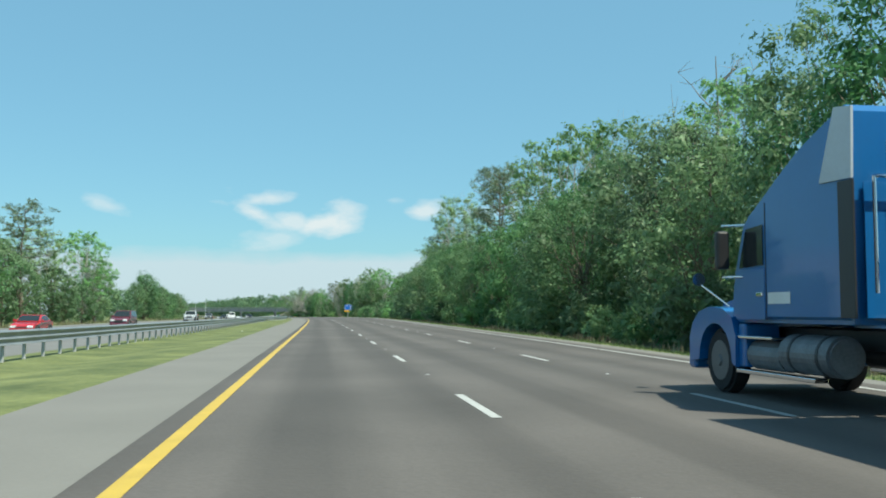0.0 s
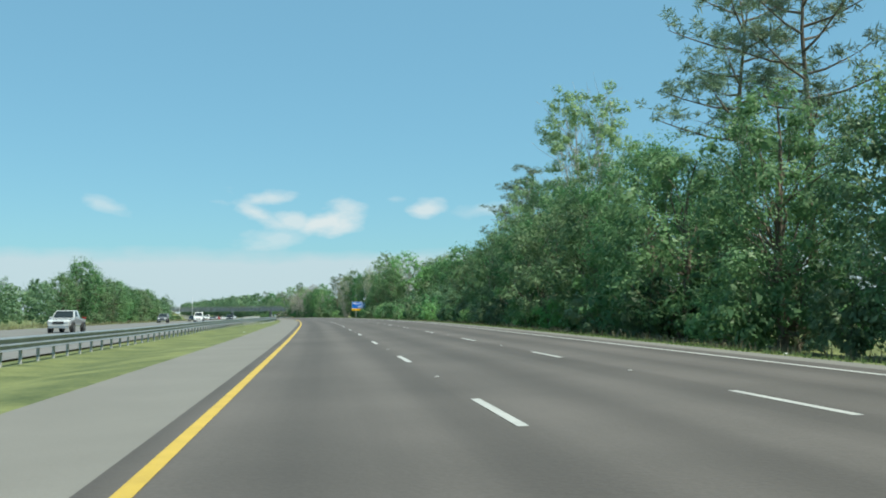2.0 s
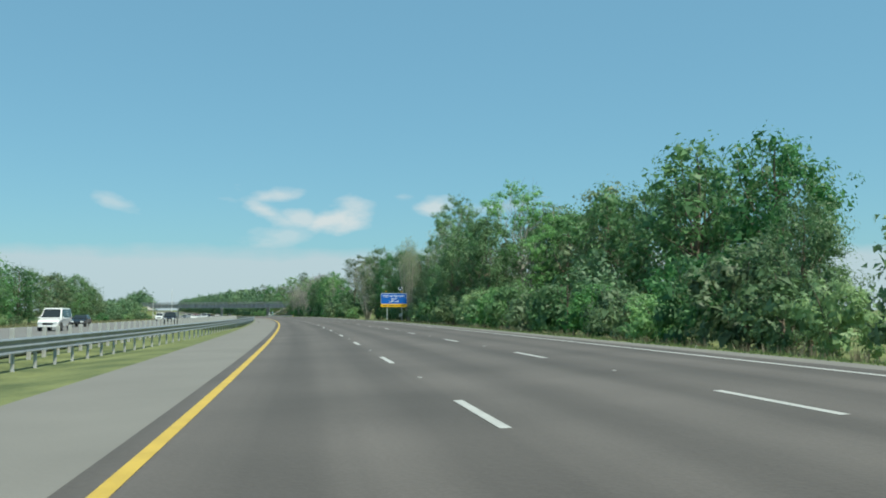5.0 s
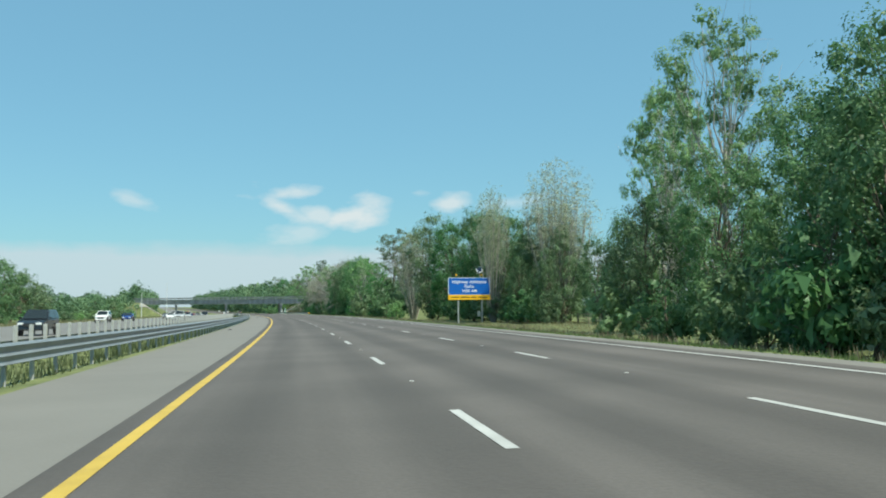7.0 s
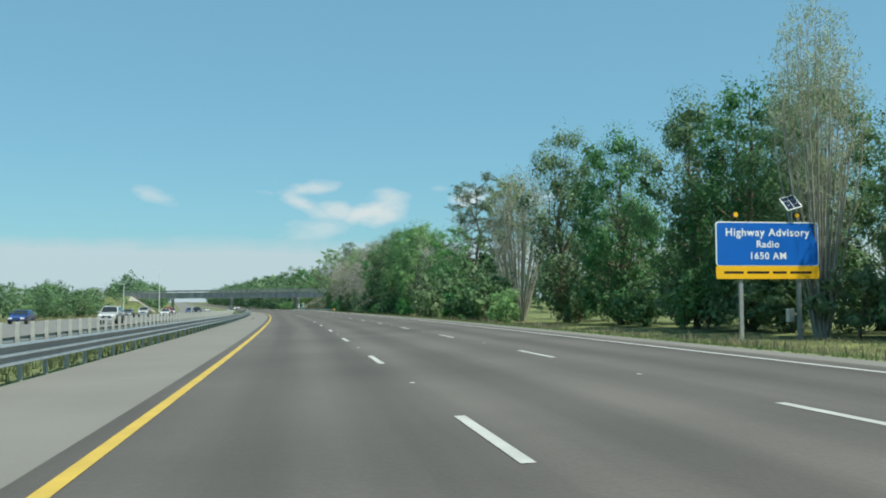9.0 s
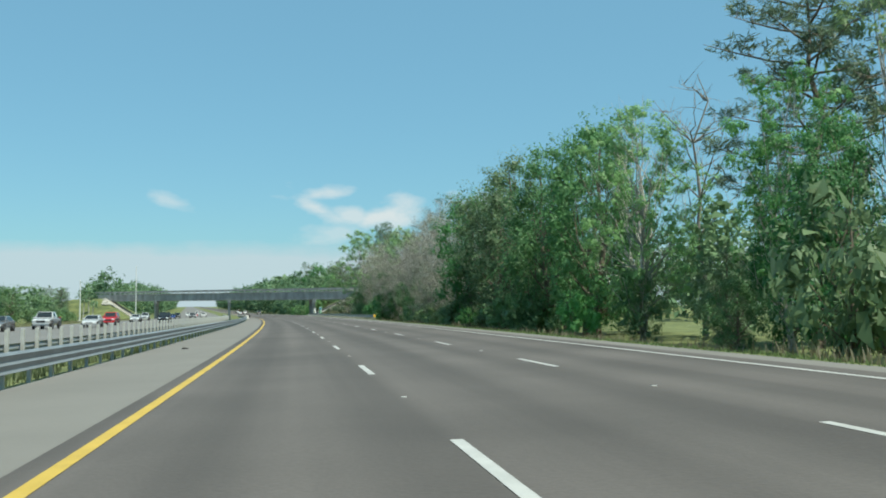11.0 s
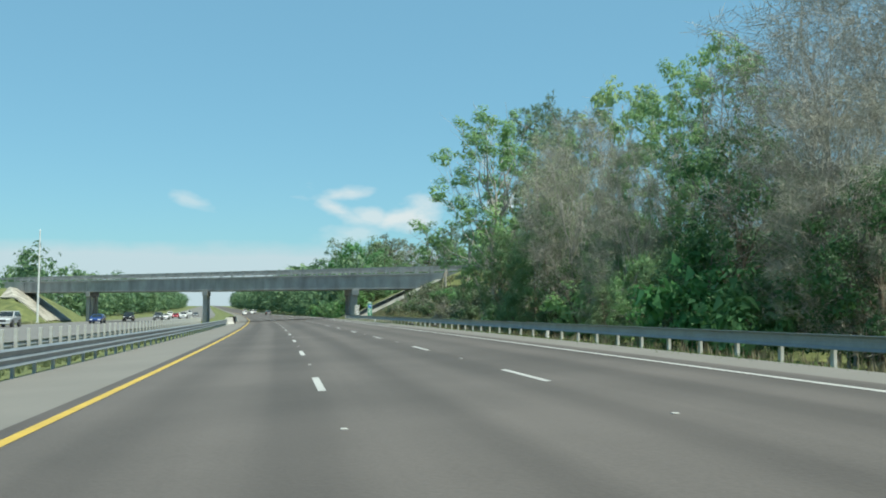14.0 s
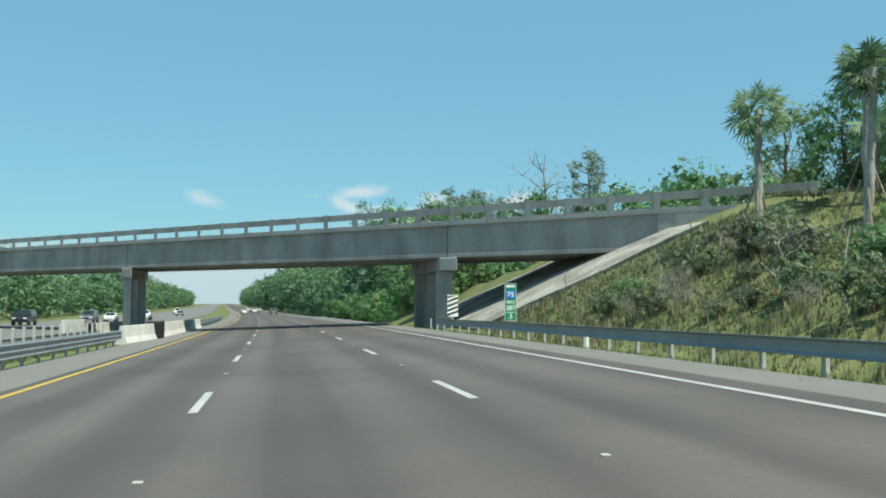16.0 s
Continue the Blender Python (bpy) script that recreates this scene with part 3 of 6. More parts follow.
def bridge_part(name, a0, a1, b0, b1, z0, z1, mat, parent, label="", bevel=0.0):
    """A block of the bridge; heights below and above the girder's top."""
    bm = bmesh.new()
    box(bm, (a0, b0, 0), (a1, b1, 1), 0)
    for v in bm.verts:
        v.co.z = b_z(v.co.x) + (z0 if v.co.z < 0.5 else z1)
    bmesh.ops.recalc_face_normals(bm, faces=bm.faces)
    if bevel:
        bmesh.ops.bevel(bm, geom=bm.edges[:], offset=bevel, segments=1, affect="EDGES")
    bmesh.ops.transform(bm, matrix=BRIDGE, verts=bm.verts)
    bmesh.ops.recalc_face_normals(bm, faces=bm.faces)
    return part(name, bm, mat, parent, label)


def build_bridge():
    root = thing("overbridge", "grey concrete highway overbridge on column piers", "bridge")
    bridge_part("deck", A_RIGHT - 8, A_LEFT + 8, -0.15, B_WIDE + 0.15, 0.0, 0.22, M_CONCRETE, root, "concrete deck slab")
    spans = [(A_RIGHT, -0.03), (0.03, B_SPAN - 0.03), (B_SPAN + 0.03, 2 * B_SPAN - 0.03), (2 * B_SPAN + 0.03, A_LEFT)]
    for a0, a1 in spans:
        for b in (0.1, 2.6, 5.1, 7.6, B_WIDE - 0.4):
            girder = bridge_part("girder", a0, a1, b, b + 0.3, -1.85, -0.003, M_FASCIA, root)
            bridge_part("flange", a0 + 0.004, a1 - 0.004, b - 0.1, b + 0.4, -1.98, -1.72, M_FASCIA, girder, bevel=0.03)
    for b in (-0.12, B_WIDE - 0.13):
        for a in np.arange(A_RIGHT - 8, A_LEFT + 8, 2.62):
            bridge_part("rail_post", a, a + 0.36, b, b + 0.25, 0.223, 1.14, M_CONCRETE, root)
            bridge_part("rail_beam", a + 0.362, a + 2.618, b + 0.03, b + 0.22, 0.70, 1.10, M_FASCIA, root)
    for a in (0, B_SPAN, 2 * B_SPAN):
        bridge_part("pier_cap", a - 0.66, a + 0.66, -0.2, B_WIDE + 0.2, -2.78, -1.985, M_FASCIA, root, "concrete pier cap", 0.05)
        for b in (0.6, B_WIDE / 2 - 0.45, B_WIDE - 1.5):
            bridge_part("column", a - 0.55, a + 0.55, b, b + 0.9, -8.2, -2.783, M_FASCIA, root, "square concrete column", 0.06)
    for a0, a1 in ((A_RIGHT - 1.0, A_RIGHT - 0.004), (A_LEFT + 0.004, A_LEFT + 1.0)):
        for b in (-0.14, B_WIDE - 0.16):
            w0, w1 = (a0 - 6.0, a0 - 0.004) if a0 < 0 else (a1 + 0.004, a1 + 6.0)
            bridge_part("wing_wall", w0, w1, b, b + 0.3, -2.4, -0.003, M_CONCRETE, root)
        bridge_part("abutment", a0, a1, -0.1, B_WIDE + 0.1, -3.4, -0.003, M_CONCRETE, root, "concrete abutment")
    return root


build_bridge()

# ---------------------------------------------------------------- planting
PROTO, PLACED = {}, {}


def kind(key, n, maker):
    PROTO[key] = [maker(i) for i in range(n)]
    for o in PROTO[key]:
        PLACED[o] = []


_plant_rng = np.random.default_rng(5)


def plant(key, s, d, high, wide=1.0, turn=None, sink=0.0):
    """A plant of that kind at (s, d), its top 'high' metres above the ground there."""
    near = (9 < d < (25 if key == "pine" else 22.5) and 30 < s < 640) or (24 < d < 34 and 382 < s < 445)
    protos = PROTO[key if near or key + " behind" not in PROTO else key + " behind"]
    o = min(protos, key=lambda q: len(PLACED[q]) + 0.1 * _plant_rng.random())
    k = high / o["tall"]
    t = _plant_rng.uniform(0, 360) if turn is None else turn
    m = Matrix.Translation(at(s, d, -sink)) @ Matrix.Rotation(radians(t), 4, "Z") @ Matrix.Diagonal((k * wide, k * wide, k, 1))
    PLACED[o].append(m)


WOOD = []


def wood(o, poses):
    """Far trees are joined into one mass of woodland."""
    for c in o.children:
        if c.name.startswith("crown"):
            n = len(c.data.vertices)
            co = np.empty(n * 3, np.float32)
            c.data.vertices.foreach_get("co", co)
            co = co.reshape(-1, 3)
            WOOD.append((c.data.materials[0], np.concatenate([co @ np.array(m.to_3x3()).T + np.array(m.translation) for m in poses])))
    for c in (*o.children_recursive, o):
        bpy.data.objects.remove(c)


def join_wood():
    verts = np.concatenate([w[1] for w in WOOD])
    ob = fast_mesh("woodland", verts, np.arange(len(verts)).reshape(-1, 3), WOOD[0][0], None)
    idx = []
    for i, (mat, v) in enumerate(WOOD):
        if i:
            ob.data.materials.append(mat)
        idx += [i] * (len(v) // 3)
    ob.data.polygons.foreach_set("material_index", np.array(idx, np.int32))
    tagged(ob, "distant green mixed woodland on both sides of the highway", "woodland", kind="stuff")


def sow():
    for o, poses in PLACED.items():
        if o["label"].startswith("distant"):
            wood(o, poses)
            continue
        for m in poses[1:]:
            copy_thing(o, m)
        if poses:
            o.matrix_world = poses[0]
        else:
            for c in (*o.children_recursive, o):
                bpy.data.objects.remove(c)


def make_fan(seed, high, wide):
    """A pale, many-stemmed tree: upright limbs that spread like a fan, hardly in leaf."""
    rng = np.random.default_rng(seed)
    root = thing("tree", "pale fan-shaped tree with upright stems hardly in leaf", "tree")
    verts, faces, cents, rads = [], [], [], []
    for k in range(26):
        ang, out = k * 2.399, wide / 2 * math.sqrt((k + 0.5) / 26)
        tip = Vector((out * math.cos(ang), out * math.sin(ang), high * (0.93 - 0.3 * (out / wide * 2) ** 2) * rng.uniform(0.94, 1.0)))
        low = Vector((out * 0.10 * math.cos(ang), out * 0.10 * math.sin(ang), -0.3))
        mid = low.lerp(tip, 0.55) + Vector((math.cos(ang), math.sin(ang), 0)) * out * 0.12
        path = [low, low.lerp(mid, 0.5), mid, mid.lerp(tip, 0.5) + Vector((math.cos(ang), math.sin(ang), 0)) * out * 0.08, tip]
        limb(verts, faces, path, [0.13, 0.105, 0.08, 0.05, 0.015], 5)
        for j in range(22):
            f = rng.uniform(0.4, 1.0)
            a = path[int(f * 3.99)].lerp(path[int(f * 3.99) + 1], (f * 3.99) % 1)
            b = a + Vector(rng.normal(size=3)) * 0.7 + Vector((0, 0, rng.uniform(0.2, 1.1)))
            limb(verts, faces, [a, a.lerp(b, 0.5) + Vector(rng.normal(size=3)) * 0.08, b], [0.02, 0.013, 0.006], 3)
            cents.append(tuple(b)); rads.append(rng.uniform(0.4, 0.75))
    for k in range(330):
        ang, r, u = rng.uniform(0, 6.283), rng.uniform(0, 1) ** 0.45, rng.uniform(-1, 1)
        q = math.sqrt(1 - u * u)
        cents.append((wide * 0.48 * r * q * math.cos(ang), wide * 0.48 * r * q * math.sin(ang), high * (0.66 + 0.31 * r * u)))
        rads.append(rng.uniform(0.45, 0.85))
    mesh_ob("trunk", verts, faces, M_BARK_FAN, root, smooth=True)
    v, f = leaf_cards(rng, cents, rads, 18000, 0.14, 0.9, 4, 0.3, along=True)
    fast_mesh("crown", v, f, M_FAN, root)
    return root


M_FAN = leaf_material("pale_young_leaves", (0.19, 0.20, 0.12), (0.40, 0.43, 0.26), 0.35)
M_BARK_FAN = material("ash_grey_bark", (0.33, 0.315, 0.28), 0.95, vary=0.3, scale=2.5, fine=8, bump=0.5)


def tall(o, h):
    o["tall"] = h
    return o


def make_pine(seed, high, wide, bare, leaves=13000, size=0.2, label="tall pine with spreading limbs and tufted dark needles"):
    """A tall pine: one straight stem, long level limbs that curve up, needle tufts towards their ends."""
    rng = np.random.default_rng(seed)
    root = thing("tree", label, "tree")
    verts, faces, cents, rads = [], [], [], []
    stem = wander(rng, (0, 0, -0.3), (rng.normal() * 0.5, rng.normal() * 0.5, high * 0.97), 8, high * 0.008)
    limb(verts, faces, stem, [0.013 * high * (1.1 - i / 8 * 0.98) for i in range(9)], 8)
    for k in range(26):
        f = bare + (0.97 - bare) * (k + rng.uniform(0, 0.8)) / 26
        base = stem[int(f * 7.99)].lerp(stem[int(f * 7.99) + 1], (f * 7.99) % 1)
        u = (f - bare) / (1 - bare)
        ln = wide / 2 * (1.08 - u ** 2.5 * 0.62) * rng.uniform(0.55, 1.1)
        ang = k * 2.399 + rng.uniform(-0.4, 0.4)
        way = Vector((math.cos(ang), math.sin(ang), 0))
        tip = base + way * ln + Vector((0, 0, ln * rng.uniform(0.05, 0.3) + u * ln * 0.35))
        path = [base, base.lerp(tip, 0.35) - Vector((0, 0, ln * 0.05)), base.lerp(tip, 0.7) - Vector((0, 0, ln * 0.03)), tip]
        limb(verts, faces, path, [0.075, 0.055, 0.035, 0.012], 5)
        for j in range(8):
            g = rng.uniform(0.35, 1.0)
            a = path[int(g * 2.99)].lerp(path[int(g * 2.99) + 1], (g * 2.99) % 1)
            b = a + Vector((rng.normal() * 0.55, rng.normal() * 0.55, rng.uniform(0.1, 0.7)))
            limb(verts, faces, [a, b], [0.018, 0.008], 3)
            cents.append(tuple(b)); rads.append(rng.uniform(0.42, 0.8))
    mesh_ob("trunk", verts, faces, M_BARK, root, smooth=True)
    v, f = leaf_cards(rng, cents, rads, leaves, size, 0.75, 3, 0.2, 0.12, 1.5, along=True)
    fast_mesh("crown", v, f, M_NEEDLE, root)
    return root


def make_snag(seed, high):
    """A dead tree: a bare stem and a few crooked, broken limbs."""
    rng = np.random.default_rng(seed)
    root = thing("tree", "leafless dead tree with crooked broken limbs", "tree")
    verts, faces = [], []
    stem = wander(rng, (0, 0, -0.3), (0.6, 0.2, high), 8, high * 0.016)
    limb(verts, faces, stem, [0.011 * high * (1.1 - i / 8 * 0.98) for i in range(9)], 7)
    for k in range(22):
        f = rng.uniform(0.4, 0.97)
        a = stem[int(f * 7.99)]
        ang = k * 2.399
        b = a + Vector((math.cos(ang), math.sin(ang), rng.uniform(0.5, 1.3))) * high * 0.3 * rng.uniform(0.5, 1.2) * (1.3 - f)
        path = wander(rng, a, b, 4, 0.12)
        limb(verts, faces, path, [0.065, 0.05, 0.036, 0.024, 0.01], 5)
        for _ in range(8):
            c = path[rng.integers(1, 5)]
            limb(verts, faces, [c, c + Vector(rng.normal(size=3)) * 0.6 + Vector((0, 0, 0.6))], [0.024, 0.008], 3)
    mesh_ob("trunk", verts, faces, M_BARK_GREY, root, smooth=True)
    return root


def leafy(key, n, seed, label, high, wide, leaf, bark, leaves, size, **more):
    """One kind of tree, finely leaved for the wood's edge and more sparingly for those further off."""
    kind(key, n, lambda i: tall(make_tree(seed + i, label, high, wide, leaf, bark, leaves, size, **more), high))
    kind(key + " behind", 2, lambda i: tall(make_tree(seed + i, label + ", standing further back", high, wide, leaf, bark, int(leaves * 0.3), size * 1.75, **more), high))


leafy("oak", 4, 10, "dense dark green broadleaf tree", 14, 10, M_LEAF, M_BARK, 17500, 0.1, bare=0.02, clumps=46, sub=13, slim=0.85, core=0.22, clump=0.19, core_size=2.0)
leafy("spring", 4, 20, "airy light green tree in fresh spring leaf", 18, 11, M_LEAF_LIGHT, M_BARK_PALE, 20000, 0.106, bare=0.2, clumps=64, clump=0.115, twig=3, stems=2, sub=6, slim=0.8, core=0.03, thick=0.62)
leafy("olive", 3, 30, "bushy olive green tree", 11, 9, M_LEAF_OLIVE, M_BARK, 13500, 0.102, bare=0.0, clumps=40, slim=0.8, core=0.22, clump=0.19, core_size=1.8, sub=12)
kind("bare", 3, lambda i: tall(make_tree(40 + i, "greyish tree with bare twigs and few buds", 12, 9, M_BUD, M_BARK_PALE, 21000, 0.32, 0.06, 56, clump=0.16, thick=0.5, twig=7, stems=3, sub=9, slim=0.035, along=True), 12))
kind("pine", 3, lambda i: tall(make_pine(50 + i, 19, 9, 0.42), 19))
kind("pine behind", 2, lambda i: tall(make_pine(50 + i, 19, 9, 0.42, 5200, 0.31, "tall dark pine standing further back"), 19))
kind("snag", 2, lambda i: tall(make_snag(90 + i, 18), 18))
kind("fan", 3, lambda i: tall(make_fan(70 + i, 18, 8), 18))
kind("bush", 4, lambda i: tall(make_tree(60 + i, "leafy green shrub at the foot of the trees", 4, 5, (M_LEAF_LIGHT, M_LEAF, M_LEAF_OLIVE, M_LEAF)[i], M_BARK, 1900, 0.145, 0.0, 15, clump=0.22, name="shrub", slim=0.8, core=0.12), 4))
kind("low", 3, lambda i: tall(make_tree(66 + i, "low dull green shrub on the grassy embankment", 1.5, 2.4, (M_SCRUB, M_LEAF_OLIVE, M_SCRUB)[i], M_BARK, 1000, 0.085, 0.0, 12, clump=0.24, name="shrub", slim=0.7, core=0.1), 1.5))
kind("scrub", 2, lambda i: tall(make_tree(65 + i, "grey twiggy scrub on the grassy embankment", 2, 2.6, M_BUD, M_BARK_GREY, 1500, 0.15, 0.0, 12, clump=0.26, name="shrub", slim=0.08, along=True), 2))
kind("far", 4, lambda i: tall(make_tree(80 + i, "distant green woodland tree", 12, 10, (M_FAR, M_FAR, M_FAR, M_FAR_LIGHT)[i], M_BARK, 1100, 0.36, 0.02, 26, slim=0.85, core=0.2, core_size=1.5, clump=0.22), 12))

# singled-out trees on the right: kind, s, d, height above the road, breadth
for key, s, d, h, w in [
    ("oak", 50, 15.5, 13.2, 0.95), ("oak", 58, 16.5, 13.5, 0.9), ("olive", 64, 15, 10, 1.0), ("oak", 71, 17, 12, 1.0), ("oak", 79, 18.5, 14, 1.0), ("olive", 84, 15, 9.5, 1.1), ("spring", 80, 24, 17, 1.0), ("oak", 91, 16.5, 11, 1.0), ("oak", 99, 17, 11.5, 1.0), ("olive", 107, 17.5, 11.5, 1.0), ("oak", 100, 23.5, 16, 1.0), ("spring", 109, 26, 20.5, 1.0),
    ("spring", 117, 24, 21.5, 1.0), ("spring", 125, 23, 19.5, 0.9), ("oak", 116, 16, 10.5, 1.0), ("oak", 125, 16.5, 10, 1.05), ("olive", 121, 14.5, 8, 1.0), ("pine", 152.5, 24.1, 22.2, 1.0), ("pine", 140, 21, 20, 0.9), ("oak", 134, 16, 10.5, 1.05), ("olive", 142, 15, 9.5, 1.1), ("oak", 150, 17, 11.5, 1.0), ("oak", 158, 16, 11, 1.0), ("snag", 84, 24, 18.7, 1.0),
    ("olive", 166, 15.5, 9.5, 1.1), ("spring", 177, 21.5, 21.8, 1.0), ("spring", 183, 19, 14, 0.9), ("oak", 170, 18, 12, 0.9), ("oak", 176, 16, 9.5, 1.0), ("oak", 186, 17, 10.5, 1.0), ("pine", 206.6, 23.9, 17.7, 1.65), ("oak", 196, 17, 10, 1.0), ("olive", 205, 16.5, 8, 1.0), ("oak", 200, 19, 10.5, 1.0), ("spring", 197, 20, 13.5, 0.8), ("spring", 346, 25.5, 18, 0.55),
    ("spring", 329, 20, 17, 0.8), ("spring", 335, 20, 15, 0.6), ("oak", 322, 17, 8, 0.9), ("olive", 331, 17, 7.5, 0.9), ("spring", 306, 22, 15.5, 1.1), ("oak", 309, 16, 10.5, 0.9), ("oak", 303, 18, 12, 0.9), ("oak", 315, 19, 12, 0.9), ("oak", 322, 21, 11.5, 0.8), ("olive", 312, 15.5, 7, 0.9), ("oak", 340, 19, 7.5, 0.6),
    ("fan", 394, 32, 20.3, 1.0), ("fan", 402.4, 25.5, 18.6, 0.55), ("fan", 396, 33, 16, 0.7), ("oak", 420, 27, 17, 0.8), ("oak", 443, 25, 19, 0.8), ("oak", 408, 29, 15.5, 0.95), ("oak", 398, 30, 14, 0.85), ("oak", 432, 26, 17, 0.8), ("oak", 392, 32, 12, 0.8), ("oak", 385, 27.5, 8.5, 0.6), ("oak", 393, 26.5, 8, 0.6), ("oak", 404, 33, 9, 0.6), ("oak", 384, 33, 10, 0.7), ("oak", 414, 28, 16.5, 0.9),
    ("pine", 400, 46, 13, 1.5), ("pine", 406, 50, 13, 1.5), ("pine", 394, 52, 12.5, 1.5), ("pine", 398, 57, 13, 1.4), ("pine", 471.2, 22.2, 17.2, 1.25), ("spring", 470, 26, 18, 0.7), ("oak", 467, 18.5, 7.5, 0.7), ("fan", 457, 24, 17.5, 1.0), ("snag", 488, 25, 16.5, 1.0), ("bush", 456, 13.5, 5, 0.7), ("oak", 462, 17, 8, 0.9), ("spring", 466, 18, 11, 0.9),
    ("oak", 486, 17, 13.5, 0.9), ("oak", 493, 16, 13.0, 0.9), ("spring", 479, 17, 12.5, 1.0), ("oak", 503, 16, 14, 1.0), ("oak", 511, 17, 12.3, 0.9), ("oak", 497, 20, 13.7, 1.0), ("oak", 515, 15.5, 12.6, 0.9), ("bare", 526, 16, 13.5, 1.0), ("spring", 537, 24, 17, 0.8), ("bare", 535, 17, 13.3, 1.0), ("bare", 545, 17, 11.5, 1.0), ("oak", 552, 18, 7.5, 1.0), ("oak", 562, 19, 8.8, 1.2), ("bare", 584, 25, 18.4, 1.15),
    ("spring", 618, 17.0, 18.4, 1.15), ("fan", 606, 18, 14.5, 0.7), ("spring", 606, 23, 18, 0.8), ("fan", 616, 22, 18, 0.5), ("pine", 625, 22.5, 20, 0.7), ("pine", 613, 21, 17, 0.7), ("bare", 600, 18, 14, 0.9), ("bare", 590, 17, 10, 0.9), ("oak", 602, 16, 8, 0.9), ("olive", 578, 17, 8.5, 1.0), ("spring", 588, 21, 15.5, 0.8), ("bare", 574, 18, 12, 1.0), ("bare", 572, 17, 9, 0.9), ("oak", 612, 16, 7.5, 0.8), ("spring", 596, 22, 15, 0.8)]:
    g = float(ground_z(s, d)) - float(road_z(s, d))
    plant(key, s, d, h - g, w)

# wood's edge on the right, filled in
def fill(s0, s1, step, d0, d1, h0, h1, keys, wide=1.0):
    s = s0
    while s < s1:
        d = _plant_rng.uniform(d0, d1)
        plant(keys[_plant_rng.integers(len(keys))], s, d, _plant_rng.uniform(h0, h1), wide * _plant_rng.uniform(0.85, 1.15))
        s += step * _plant_rng.uniform(0.7, 1.3)


fill(46, 206, 5, 13.6, 15.0, 2.0, 4.2, ["bush"])
fill(46, 200, 9, 20, 25, 9, 12, ["oak", "olive", "far"])
fill(46, 212, 4, 16, 19, 3, 5, ["bush"])
fill(200, 312, 4.0, 13.6, 15.5, 2.6, 4.6, ["bush"])
fill(214, 306, 5.5, 17, 21, 4.0, 7.0, ["olive", "bush", "far"])
fill(268, 320, 4.5, 27, 34, 14, 16.5, ["oak", "oak", "olive"])
fill(300, 333, 5, 14.5, 16, 2.5, 4.5, ["bush"])
fill(384, 452, 5, 25.5, 28.5, 3.5, 5.5, ["bush"])
fill(402, 470, 7, 33, 40, 11, 14, ["oak", "olive"])
fill(440, 480, 5.5, 15.5, 19, 2.5, 8, ["bush", "olive"])
fill(512, 560, 5, 16, 19, 4, 7, ["olive", "oak"])
fill(516, 550, 6, 20, 23, 8, 10, ["oak", "olive"])
fill(560, 604, 5, 17, 20, 5, 7.5, ["olive", "oak"])
fill(482, 548, 4.5, 13.8, 15.2, 1.6, 3.4, ["bush"])
fill(476, 560, 7, 21, 27, 8.5, 10.5, ["far", "oak"])
fill(574, 612, 4.5, 14.5, 16.5, 2.5, 5.0, ["bush", "bush", "olive"])
fill(550, 574, 3, 16.5, 18.5, 1.2, 2.6, ["bush", "scrub"])
fill(555, 628, 7, 23, 30, 8.5, 11, ["far", "far", "bare"])
fill(340, 430, 7, 70, 95, 10, 13, ["far"])
fill(386, 416, 6, 40, 56, 7, 9.5, ["oak", "olive"])
fill(376, 400, 5, 36, 48, 2.5, 4.5, ["bush"])
fill(420, 780, 7, 58, 95, 11, 15, ["far"])
# scrub on the embankment
fill(616, 657, 1.3, 13.0, 15.5, 0.6, 1.6, ["low", "low", "scrub"])
fill(617, 653, 1.1, 15.5, 19, 0.6, 1.9, ["low", "low", "scrub"])
fill(620, 652, 1.1, 19, 24, 0.6, 1.9, ["low", "low", "scrub", "bush"])
fill(626, 652, 2.4, 24, 30, 0.8, 2.2, ["low", "scrub", "bush"])
fill(640, 664, 4.5, 30, 36, 2.5, 5, ["bush", "olive"])
fill(636, 676, 4, 33, 42, 5, 8, ["oak", "olive", "bush"])
fill(682, 706, 5, 30, 44, 9, 12, ["oak", "pine", "olive"])
plant("olive", 630, 17, 3.8, 0.6)
fill(640, 668, 4, 27, 36, 4, 6.5, ["bush", "olive"])
# beyond the bridge, both sides
fill(700, 745, 6, 17, 23, 9, 11.5, ["oak", "olive"])
fill(748, 900, 6, 17, 23, 13, 17, ["far"])
fill(705, 800, 6, 13, 15, 2, 5, ["bush"])
fill(900, 1900, 8, 20, 32, 19, 25, ["far"], 1.1)
fill(690, 760, 8, 30, 44, 11, 15, ["oak", "pine", "olive"])
fill(712, 800, 6, 24, 44, 12, 15.5, ["oak", "pine", "pine", "oak"], 1.0)
fill(676, 712, 5, 40, 60, 13, 17, ["oak", "far"], 1.0)
fill(610, 700, 9, -72, -60, 7, 10, ["far"], 1.1)
fill(770, 1000, 7, -62, -50, 13, 17, ["far"], 1.1)
fill(1000, 1900, 10, -62, -48, 17, 22, ["far"], 1.2)
